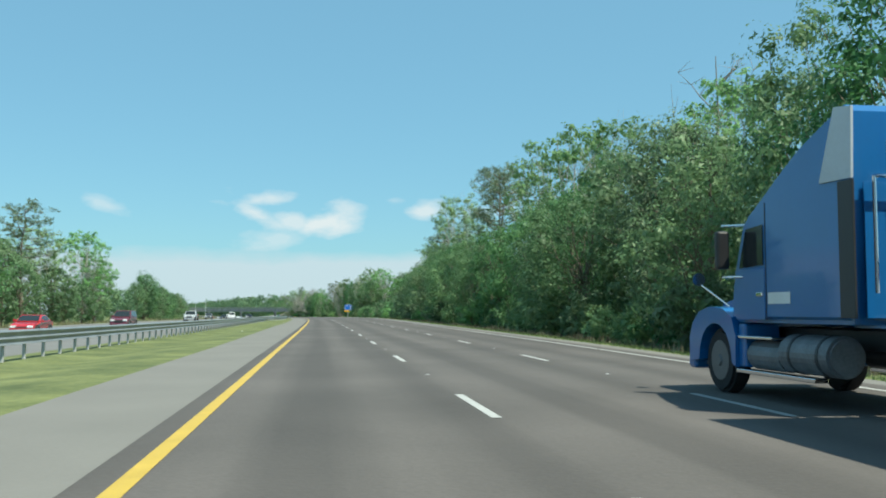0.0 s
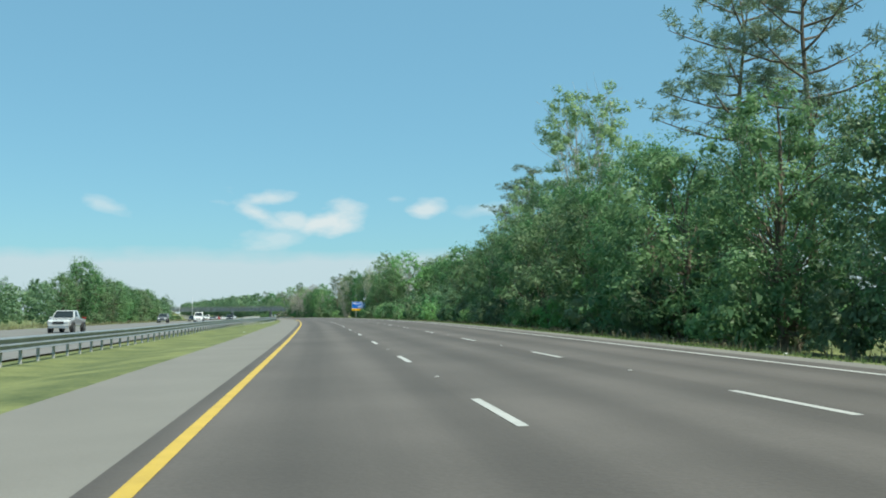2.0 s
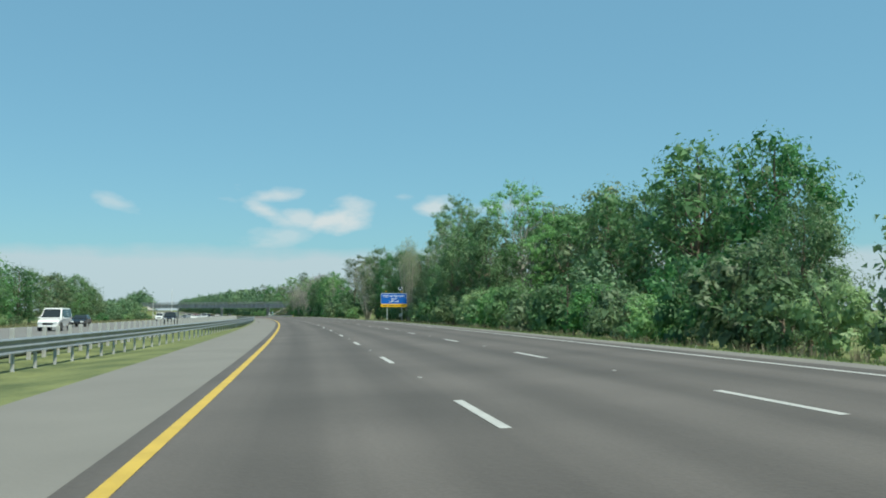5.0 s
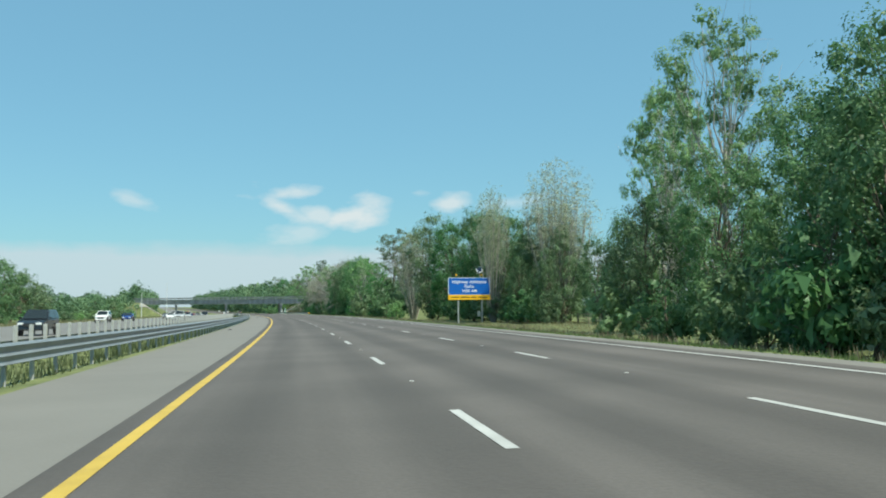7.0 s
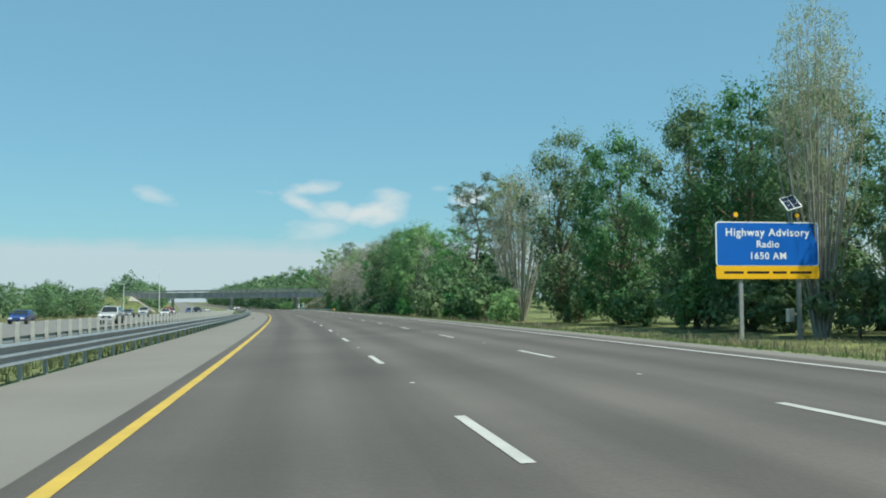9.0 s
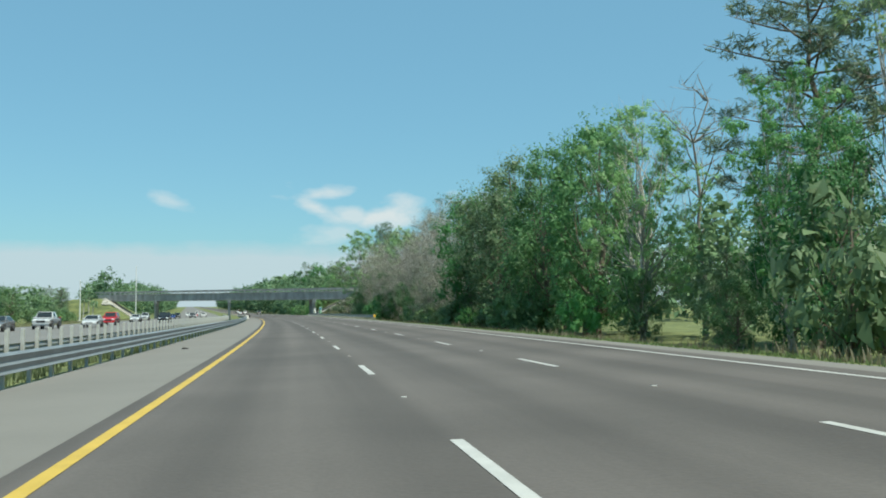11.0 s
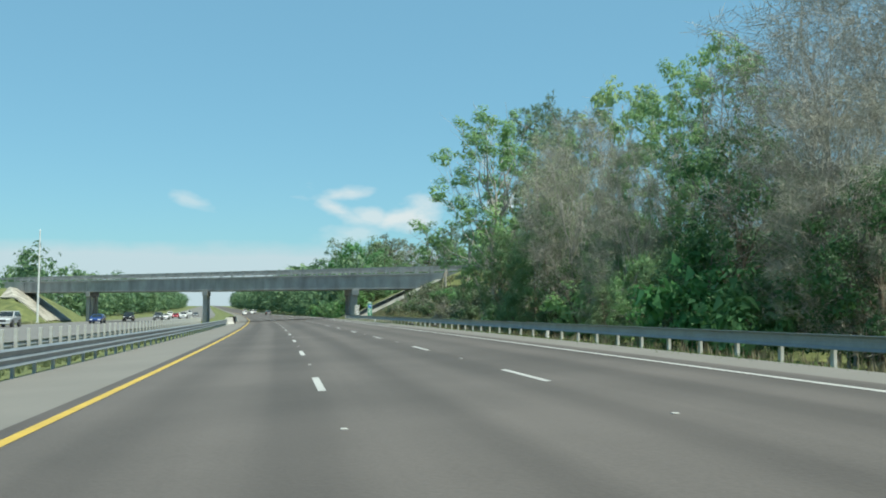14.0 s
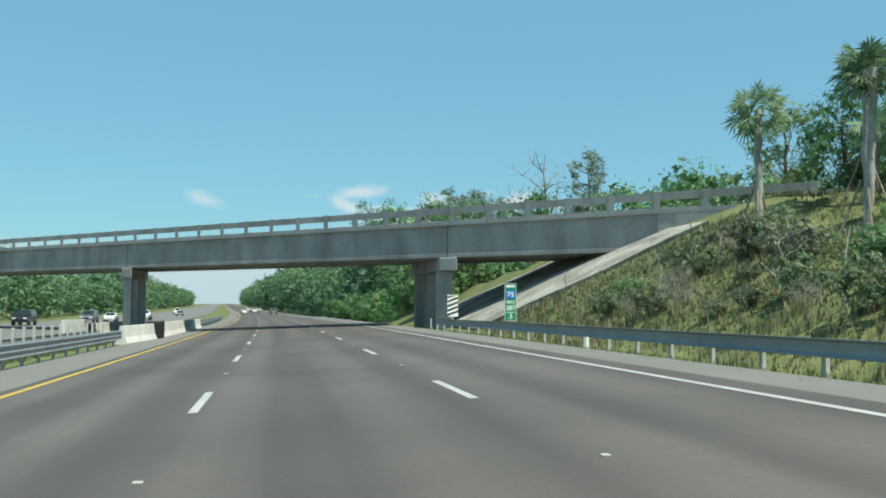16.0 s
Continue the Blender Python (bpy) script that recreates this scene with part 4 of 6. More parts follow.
# the far side of the oncoming lanes
for key, s, d, h, w in [("oak", 150, -43, 12, 1.0), ("olive", 128, -40, 12, 1.2), ("pine", 158, -43, 17.5, 1.2), ("spring", 168, -44, 15.5, 1.1), ("spring", 188, -42, 16.8, 1.15), ("olive", 198, -42, 11, 1.0), ("spring", 203, -43, 13, 0.9), ("oak", 140, -46, 16, 1.0), ("olive", 180, -40, 7, 1.0), ("oak", 145, -39, 9, 1.1), ("oak", 162, -40, 9.5, 1.1), ("oak", 173, -41, 8, 1.1), ("oak", 152, -46, 14, 1.0), ("oak", 452, -51, 13, 1.1), ("oak", 463, -51, 12.5, 1.1), ("oak", 475, -51, 11, 1.1), ("olive", 487, -51, 9, 1.1),
                         ("pine", 236, -52, 9.5, 1.2), ("pine", 247, -55, 9.0, 1.2), ("pine", 262, -56, 10, 1.2),
                         ("oak", 293, -50, 11, 1.1), ("oak", 302, -49, 13, 1.1), ("oak", 313, -50, 15.6, 1.0), ("oak", 322, -49, 12.5, 1.1), ("oak", 333, -51, 13.5, 1.0), ("oak", 345, -50, 12, 1.1), ("olive", 356, -50, 11, 1.2), ("oak", 368, -51, 13, 1.1), ("oak", 380, -52, 13, 1.1), ("oak", 394, -51, 12, 1.1), ("oak", 408, -52, 12, 1.1), ("olive", 421, -51, 11.5, 1.2), ("oak", 436, -52, 12.5, 1.1), ("olive", 444, -52, 11, 1.1)]:
    plant(key, s, d, h, w)
fill(205, 285, 9, -62, -50, 5, 7.5, ["far"], 1.2)
fill(110, 200, 9, -75, -62, 8, 12, ["far"], 1.1)
fill(290, 440, 9, -66, -60, 9, 12, ["far"], 1.2)
fill(490, 676, 6.5, -60, -50, 7, 9.5, ["far", "far", "olive"], 1.2)
fill(300, 640, 17, -46, -43, 1.6, 3, ["bush"], 1.2)
fill(644, 682, 4.5, -57, -46, 2.5, 4.5, ["bush", "olive"], 1.1)
fill(700, 740, 8, -66, -56, 8, 10, ["far", "pine"], 1.1)

# woods close behind the bridge's right end
fill(694, 716, 4, 13.5, 19, 5, 8, ["oak", "olive"])
for key, s, d, h, w in [("oak", 722, 21, 14.5, 0.9), ("oak", 738, 25, 17, 0.9), ("pine", 733, 30, 16.5, 1.1), ("pine", 726, 24, 15.5, 1.1), ("pine", 748, 28, 19, 1.1), ("oak", 756, 26, 20, 1.0), ("oak", 718, 45, 14.5, 1.0), ("oak", 711, 45, 17.5, 0.9), ("olive", 706, 45, 16.5, 1.0), ("oak", 700, 46, 15, 1.0), ("olive", 697, 48, 15.5, 1.0), ("oak", 700, 38, 12.5, 1.0), ("pine", 709, 33, 18, 0.8), ("oak", 768, 22, 20.5, 1.0), ("pine", 776, 20, 20, 1.1), ("oak", 785, 21, 18, 1.0), ("snag", 711.5, 29.6, 18.1, 1.2), ("bush", 693, 14, 4, 1.0), ("bush", 696, 17, 5, 1.0), ("bush", 699, 20, 5.5, 1.0), ("bush", 701, 14, 5, 1.0), ("bush", 694, 21, 5, 1.0)]:
    plant(key, s, d, h, w)

sow()
join_wood()

# ---------------------------------------------------------------- signs
M_BLUE = material("blue_sign_sheet", (0.006, 0.12, 0.52), 0.4, vary=0.06, scale=1)
M_SIGN_YELLOW = material("amber_sign_sheet", (0.85, 0.47, 0.02), 0.4, vary=0.06, scale=1)
M_GREEN = material("green_sign_sheet", (0.005, 0.22, 0.11), 0.4, vary=0.06, scale=1)
M_SIGN_WHITE = material("white_sign_sheet", (0.8, 0.82, 0.82), 0.45, vary=0.04, scale=1)
M_BLACK = material("black_plastic", (0.012, 0.012, 0.013), 0.5, vary=0.2, scale=3)
M_ALU = material("bare_aluminium", (0.5, 0.51, 0.52), 0.45, 0.7, vary=0.1, scale=2)
M_PANEL = material("solar_cells", (0.02, 0.03, 0.06), 0.2, vary=0.1, scale=4)


def writing(name, text, size, mat, parent, x, y, z, spacing=1.0):
    """Letters standing upright on a sign, facing -y."""
    cu = bpy.data.curves.new(name, "FONT")
    cu.body, cu.size, cu.align_x, cu.align_y, cu.extrude, cu.space_character, cu.offset = text, size, "CENTER", "CENTER", 0.004, spacing, size * 0.018
    tmp = new(name, cu)
    me = bpy.data.meshes.new_from_object(tmp.evaluated_get(bpy.context.evaluated_depsgraph_get()))
    bpy.data.objects.remove(tmp)
    me.materials.clear()
    me.materials.append(mat)
    ob = new(name, me)
    ob.parent = parent
    ob.matrix_basis = Matrix.Translation((x, y, z)) @ Matrix.Rotation(radians(90), 4, "X")
    return ob


def round_panel(bm, x0, x1, z0, z1, y0, y1, r):
    pts = []
    for cx, cz, a0 in ((x1 - r, z1 - r, 0), (x0 + r, z1 - r, 90), (x0 + r, z0 + r, 180), (x1 - r, z0 + r, 270)):
        for k in range(5):
            t = radians(a0 + k * 22.5)
            pts.append((cx + r * math.cos(t), cz + r * math.sin(t)))
    a = [bm.verts.new((x, y0, z)) for x, z in pts]
    b = [bm.verts.new((x, y1, z)) for x, z in pts]
    bm.faces.new(a); bm.faces.new(b[::-1])
    for i in range(len(pts)):
        j = (i + 1) % len(pts)
        bm.faces.new((a[i], b[i], b[j], a[j]))
    bmesh.ops.recalc_face_normals(bm, faces=bm.faces)
    return bm


def build_sign():
    root = thing("road_sign", "large blue and amber advisory sign on two metal posts", "sign", m=Matrix.Translation((11.05, 403.1, -1.98)) @ Matrix.Rotation(radians(4), 4, "Z"))
    panel = part("blue_panel", round_panel(bmesh.new(), -2.82, 2.82, 3.78, 6.04, -0.03, 0.03, 0.16), M_SIGN_WHITE, root, "blue panel with a white rim")
    part("blue_face", round_panel(bmesh.new(), -2.76, 2.76, 3.81, 5.98, -0.034, -0.0305, 0.13), M_BLUE, panel)
    plate = part("amber_panel", round_panel(bmesh.new(), -2.82, 2.82, 3.12, 3.775, -0.03, 0.03, 0.1), M_SIGN_YELLOW, root, "amber plate with dark lettering")
    writing("lettering", "Highway Advisory", 0.56, M_SIGN_WHITE, panel, 0, -0.037, 5.48, 1.12)
    writing("lettering", "Radio", 0.50, M_SIGN_WHITE, panel, 0, -0.037, 4.88, 1.12)
    writing("lettering", "1650 AM", 0.50, M_SIGN_WHITE, panel, 0, -0.037, 4.28, 1.12)
    x = -2.4
    for w in (1.05, 1.2, 0.75, 1.2):
        bm = bmesh.new(); box(bm, (x, -0.034, 3.39), (x + w, -0.0305, 3.51))
        part("dark_bar", bm, M_BLACK, plate)
        x += w + 0.2
    for x in (-1.45, 1.75):
        bm = bmesh.new()
        box(bm, (x - 0.1, 0.05, -0.4), (x + 0.1, 0.062, 6.0)); box(bm, (x - 0.1, 0.2, -0.4), (x + 0.1, 0.212, 6.0)); box(bm, (x - 0.008, 0.062, -0.4), (x + 0.008, 0.2, 6.0))
        part("post", bm, M_ALU, root, "pale metal beam post")
    for z in (3.45, 4.4, 5.5):
        bm = bmesh.new(); box(bm, (-2.7, 0.031, z), (2.7, 0.049, z + 0.1))
        part("stringer", bm, M_ALU, root)
    for x in (-1.75, 1.6):                                   # flashing lamps above the panel
        bm = bmesh.new(); tube(bm, (x, 0.0, 6.0), (x, 0.0, 6.25), 0.025); tube(bm, (x, -0.1, 6.38), (x, 0.1, 6.38), 0.16, 0.15, 16)
        lamp = part("beacon", bm, M_BLACK, root, "dark round beacon head")
        bm = bmesh.new(); tube(bm, (x, -0.115, 6.38), (x, -0.101, 6.38), 0.12, 0.13, 16)
        part("lens", bm, M_SIGN_YELLOW, lamp, "amber lens")
    bm = bmesh.new(); tube(bm, (1.45, 0.12, 6.0), (1.45, 0.12, 6.9), 0.04)
    part("mast", bm, M_ALU, root)
    tilt = Matrix.Translation((1.4, 0.1, 7.05)) @ Matrix.Rotation(radians(40), 4, "X") @ Matrix.Rotation(radians(-22), 4, "Y")
    bm = bmesh.new(); box(bm, (-0.38, -0.55, -0.02), (0.38, 0.55, 0.02), 0.008, tilt)
    solar = part("solar_panel", bm, M_SIGN_WHITE, root, "pale framed solar panel")
    for i in range(2):
        for j in range(3):
            bm = bmesh.new(); box(bm, (-0.33 + i * 0.34, -0.5 + j * 0.34, 0.021), (-0.01 + i * 0.34, -0.18 + j * 0.34, 0.025), 0, tilt)
            part("cell", bm, M_PANEL, solar)
    bm = bmesh.new(); box(bm, (1.2, 0.22, 0.9), (1.55, 0.5, 1.6), 0.02)
    part("cabinet", bm, M_ALU, root, "small grey control cabinet")


build_sign()


def build_mile_sign():
    p = on_road(663.4, 12.0)
    root = thing("mile_marker", "narrow green and blue milepost sign behind the guardrail", "sign", m=Matrix.Translation((p.x, p.y, -3.29)) @ Matrix.Rotation(float(heading(663)), 4, "Z"))
    top, low = 2.38, 0.62
    panel = part("green_panel", round_panel(bmesh.new(), -0.28, 0.28, low, top, -0.012, 0.012, 0.05), M_SIGN_WHITE, root)
    part("green_face", round_panel(bmesh.new(), -0.26, 0.26, low + 0.02, top - 0.02, -0.016, -0.0125, 0.04), M_GREEN, panel)
    bm = bmesh.new()
    box(bm, (-0.2, -0.02, 2.2), (0.2, -0.0165, 2.3))
    part("white_bar", bm, M_SIGN_WHITE, panel)
    shield = part("shield", round_panel(bmesh.new(), -0.21, 0.21, 1.66, 2.08, -0.02, -0.0165, 0.12), M_BLUE, panel, "blue route shield")
    writing("lettering", "75", 0.36, M_SIGN_WHITE, shield, 0, -0.024, 1.85)
    writing("lettering", "MILE", 0.2, M_SIGN_WHITE, panel, 0, -0.02, 1.5)
    writing("lettering", "287", 0.3, M_SIGN_WHITE, panel, 0, -0.02, 1.22)
    bm = bmesh.new(); box(bm, (-0.2, -0.02, 1.0), (0.2, -0.0165, 1.03))
    part("white_bar", bm, M_SIGN_WHITE, panel)
    writing("lettering", ".5", 0.32, M_SIGN_WHITE, panel, 0, -0.02, 0.82)
    bm = bmesh.new(); box(bm, (-0.03, 0.013, -0.5), (0.03, 0.06, 2.3))
    part("post", bm, M_POST, root)


build_mile_sign()


def build_marker(s, d, up):
    root = thing("hazard_marker", "yellow end marker on the guardrail's terminal", "marker", m=stand(s, d, road=True, up=up))
    bm = bmesh.new(); box(bm, (-0.13, -0.02, 0.4), (0.13, 0.0, 0.72), 0.005)
    part("plate", bm, M_SIGN_YELLOW, root)
    bm = bmesh.new(); box(bm, (-0.03, 0.003, -0.5), (0.03, 0.05, 0.8))
    part("post", bm, M_POST, root)
    bm = bmesh.new(); box(bm, (-0.25, 0.1, 0.3), (0.03, 0.5, 0.7), 0.05)
    part("terminal_head", bm, M_STEEL, root, "squared steel terminal head")


build_marker(550.2, 10.5, -0.22)

# striped board on the pier
_bp = BRIDGE @ Vector((-0.3, -0.42, 0))
board = thing("striped_board", "black and white striped hazard board on the pier", "marker", m=Matrix.Translation((_bp.x, _bp.y, float(road_z(675, 10)) + 0.55)) @ Matrix.Rotation(float(heading(675)), 4, "Z"))
bm = bmesh.new(); box(bm, (-0.33, -0.02, 0), (0.33, 0.0, 1.3), 0.004)
part("plate", bm, M_SIGN_WHITE, board)
for k in range(5):
    bm = bmesh.new()
    z = 0.02 + k * 0.27
    pts = [(-0.32, z), (-0.32, z + 0.13), (0.32, min(1.28, z + 0.37)), (0.32, min(1.28, z + 0.24))]
    vs = [bm.verts.new((x, -0.023, zz)) for x, zz in pts]
    bm.faces.new(vs)
    vs2 = [bm.verts.new((x, -0.0205, zz)) for x, zz in pts]
    bm.faces.new(vs2[::-1])
    for i in range(4):
        bm.faces.new((vs[i], vs2[i], vs2[(i + 1) % 4], vs[(i + 1) % 4]))
    bmesh.ops.recalc_face_normals(bm, faces=bm.faces)
    part("stripe", bm, M_BLACK, board)
bm = bmesh.new(); box(bm, (-0.04, 0.001, -0.9), (0.04, 0.05, 1.2))
part("post", bm, M_POST, board)

# ---------------------------------------------------------------- concrete round the median pier
BARRIER = [(-0.30, 0), (-0.30, 0.08), (-0.17, 0.33), (-0.09, 0.81), (0.09, 0.81), (0.17, 0.33), (0.30, 0.08), (0.30, 0)]


def barrier(s0, s1, d0, d1, label, tall_=1.0):
    a, b = on_road(s0, d0, -0.06), on_road(s1, d1, -0.06)
    m = Matrix.Translation(a) @ (b - a).to_track_quat("X", "Z").to_matrix().to_4x4()
    root = thing("concrete_barrier", label, "barrier", m=m)
    bm = prism(bmesh.new(), [(y, z * tall_) for y, z in BARRIER], 0, (b - a).length)
    bmesh.ops.bevel(bm, geom=bm.edges[:], offset=0.012, segments=1, affect="EDGES")
    part("body", bm, M_CONCRETE_PALE, root)
    return root


# Black ribbed block: a crash cushion, and once a stand-in for shade.
def cushion(s, d, turn, label):
    root = thing("crash_cushion", label, "crash cushion", m=stand(s, d, turn, road=True))
    bm = bmesh.new(); box(bm, (-0.42, -0.95, 0.05), (0.42, 0.95, 0.98), 0.06)
    part("body", bm, M_BLACK, root, "black moulded body")
    for y in (-0.6, 0.0, 0.6):
        bm = bmesh.new(); box(bm, (-0.45, y - 0.05, 0.03), (0.45, y + 0.05, 1.0), 0.02)
        part("rib", bm, M_BLACK, root)


barrier(668.6, 675.5, -6.35, -5.75, "pale concrete barrier flaring from the guardrail's end", 1.15)
# black block added for the shadow on the barrier's end face
cushion(676.7, -5.72, 0, "black block standing in for the shaded barrier end between the concrete barriers")
barrier(678, 712, -5.75, -5.75, "pale concrete barrier beside the median pier", 1.15)
barrier(680, 690, -11.5, -12.2, "tall pale concrete barrier before the oncoming side's pier", 1.7)
cushion(691.5, -12.2, 0, "black crash cushion beside the median pier")
barrier(693, 712, -12.3, -12.4, "pale concrete barrier on the oncoming side", 1.3)
guardrail("guardrail", 716, 800, lambda s: np.interp(s, [700, 800], [-5.9, -6.6]), 1, "galvanised steel guardrail beyond the bridge")

# concrete slope paving under the bridge, both ends
M_PAVING = material("weathered_slope_concrete", (0.19, 0.178, 0.152), 0.9, vary=0.4, scale=0.5, fine=9, bump=0.3, second=(0.34, 0.325, 0.285))
for name, ds, lab in (("slope_paving", np.arange(11.6, 21.3, 0.8), "weathered concrete slope paving under the overbridge"), ("slope_paving", -np.arange(38.6, 49.5, 0.8), "sunlit pale concrete slope paving under the overbridge")):
    verts, faces = [], []
    n = 15
    for d in ds:
        tt = np.linspace(-apron(d) if d > 0 else -11.0, B_WIDE + 1.5, n)
        for t in tt:
            s = bridge_s(d) + t
            x, y = plan(s, d)
            verts.append((float(x), float(y), float(ground_z(s, d)) + 0.09))
    for i in range(len(ds) - 1):
        for j in range(n - 1):
            faces.append((i * n + j, i * n + j + 1, (i + 1) * n + j + 1, (i + 1) * n + j))
    ob = tagged(mesh_ob(name, verts, faces, M_PAVING), lab, "slope paving", kind="structure")
    md = ob.modifiers.new("thick", "SOLIDIFY")
    md.thickness, md.offset = 0.25, 0

# ---------------------------------------------------------------- lamp poles beyond the oncoming lanes
M_POLE = material("pale_painted_pole", (0.66, 0.67, 0.66), 0.5, 0.2, vary=0.08, scale=2)


def pole(x, y, top, label):
    s = y + 8
    z = float(np.interp(s, Z_KNOTS, Z_VALS)) - 0.6
    root = thing("light_pole", label, "pole", m=Matrix.Translation((x, y, z)))
    bm = bmesh.new(); tube(bm, (0, 0, -0.3), (0, 0, top - z), 0.17, 0.09, 12)
    part("shaft", bm, M_POLE, root)
    bm = bmesh.new(); box(bm, (-0.25, -0.25, -0.2), (0.25, 0.25, 0.25), 0.03)
    part("base", bm, M_CONCRETE_PALE, root)
    bm = bmesh.new(); tube(bm, (0, 0, top - z), (0, 0, top - z + 0.25), 0.12, 0.05)
    part("cap", bm, M_POLE, root)


pole(-83.0, 690.0, 10.2, "tall pale lighting pole beside the oncoming lanes")
pole(-84.3, 647.0, 5.2, "pale camera pole beside the oncoming lanes")

# ---------------------------------------------------------------- wooden stock fence behind the gap in the trees
M_TIMBER = material("weathered_timber", (0.27, 0.23, 0.18), 0.9, vary=0.3, scale=3, fine=6, bump=0.3)
fence = thing("stock_fence", "weathered timber stock fence with a tall braced gate frame", "fence", m=Matrix.Translation(at(385, 33)))
_fi = fence.matrix_world.inverted()


def timber(name, a, b, r):
    bm = bmesh.new(); tube(bm, _fi @ a, _fi @ b, r, r * 0.92, 7)
    part(name, bm, M_TIMBER, fence)


for s, d, h in [(377, 31, 2.0), (374, 30.5, 2.0), (371, 30.3, 1.2), (367, 30, 1.2), (363, 29.6, 1.2), (382, 31.5, 1.2), (387, 32, 1.2), (359, 29.4, 1.2), (355, 29.2, 1.2)]:
    timber("post", at(s, d, -0.2), at(s, d, h), 0.09)
timber("rail", at(374, 30.5, 1.95), at(377, 31, 1.95), 0.07)
timber("brace", at(372, 30.35, 0.1), at(374, 30.5, 1.6), 0.07)
for a, b in (((371, 30.3), (355, 29.2)), ((377, 31), (387, 32))):
    for h in (0.45, 0.8, 1.1):
        timber("rail", at(*a, h), at(*b, h), 0.04)

# ---------------------------------------------------------------- raised pavement markers
bm = bmesh.new(); box(bm, (-0.04, -0.035, -0.003), (0.04, 0.035, 0.011), 0.005)
_rpm = bpy.data.meshes.new("road_stud")
bm.to_mesh(_rpm); bm.free(); _rpm.materials.append(M_WHITE)
for d, ph in ((LINE1, 0.126), (LINE2, 12.016)):
    for i in range(0, 58):
        s = ph + 7.4 + i * 12.192
        o = new("road_stud", _rpm)
        o.matrix_world = stand(s, d + 0.03, up=0.001, road=True)
        tagged(o, "small white reflective stud on the lane line", "road stud", "lane studs")

# ---------------------------------------------------------------- palms
def make_palm(seed, high, stakes):
    rng = np.random.default_rng(seed)
    root = thing("palm", "cabbage palm with fan leaves" + (", propped by wooden stakes" if stakes else " on the embankment"), "palm tree")
    verts, faces = [], []
    path = wander(rng, (0, 0, -0.4), (rng.normal() * 0.3, rng.normal() * 0.3, high), 12, 0.025)
    limb(verts, faces, path, [0.135 + 0.03 * (i % 2) for i in range(13)], 10)
    mesh_ob("trunk", verts, faces, M_BARK_PALE, root, smooth=True)
    V, F = [], []
    for k in range(30):
        az, el = k * 137.5 + rng.uniform(-25, 25), math.degrees(math.asin(-0.7 + 1.65 * (k + 0.5) / 30))
        ln = rng.uniform(0.5, 1.0)
        d = Vector((math.cos(radians(az)) * math.cos(radians(el)), math.sin(radians(az)) * math.cos(radians(el)), math.sin(radians(el))))
        hub = path[-1] + d * ln + Vector((0, 0, -0.12 * (1 - d.z)))
        side = d.cross(Vector((0, 0, 1))).normalized()
        up = side.cross(d)
        roll = rng.uniform(-1.2, 1.2)
        side, up = side * math.cos(roll) + up * math.sin(roll), up * math.cos(roll) - side * math.sin(roll)
        for j in range(13):
            t = radians(-115 + j * 230 / 12)
            tip_dir = d * math.cos(t) + side * math.sin(t)
            tip = hub + tip_dir * 0.72 * rng.uniform(0.8, 1.15) + Vector((0, 0, -0.2)) + up * rng.uniform(-0.1, 0.1)
            w = (side * math.cos(t) - d * math.sin(t)) * 0.045
            b = len(V)
            mid = hub.lerp(tip, 0.5) + Vector((0, 0, 0.05))
            V += [hub, mid - w, tip, mid + w]
            F += [(b, b + 1, b + 2), (b, b + 2, b + 3)]
        b = len(V)
        V += [path[-1], hub - side * 0.02, hub + side * 0.02]
        F += [(b, b + 1, b + 2)]
    fast_mesh("crown", np.array([tuple(v) for v in V]), np.array(F), M_PALM, root)
    if stakes:
        for k in range(3):
            a = radians(k * 120 + rng.uniform(0, 60))
            bm = bmesh.new(); tube(bm, (1.15 * math.cos(a), 1.15 * math.sin(a), -0.5), (0.17 * math.cos(a), 0.17 * math.sin(a), 2.0), 0.045, 0.045, 6)
            part("stake", bm, M_TIMBER, root)
    root["tall"] = high + 1.0
    return root


for i, (s, d, top) in enumerate([(655.8, 20.5, 9.4), (651.6, 22.4, 10.1), (656.0, 25.6, 11.6), (651.9, 26.0, 9.6), (653.1, 29.1, 11.4), (651.2, 31.6, 11.0), (646.6, 26.4, 8.9), (638.7, 24.6, 8.3), (659.5, 28.5, 9.6), (657, 30, 10.8), (645, 30.5, 9.6), (660.5, 31, 11.0), (641, 29, 8.6)]):
    base = at(s, d)
    o = make_palm(300 + i, max(2.6, top + float(road_z(s, d)) - base.z - 0.25), i < 8)
    o.matrix_world = Matrix.Translation(base)
for i, (s, d, h) in enumerate([(716, -50, 5), (720, -53, 6), (724, -52, 5)]):
    o = make_palm(330 + i, h, False)
    o.matrix_world = Matrix.Translation(at(s, d))


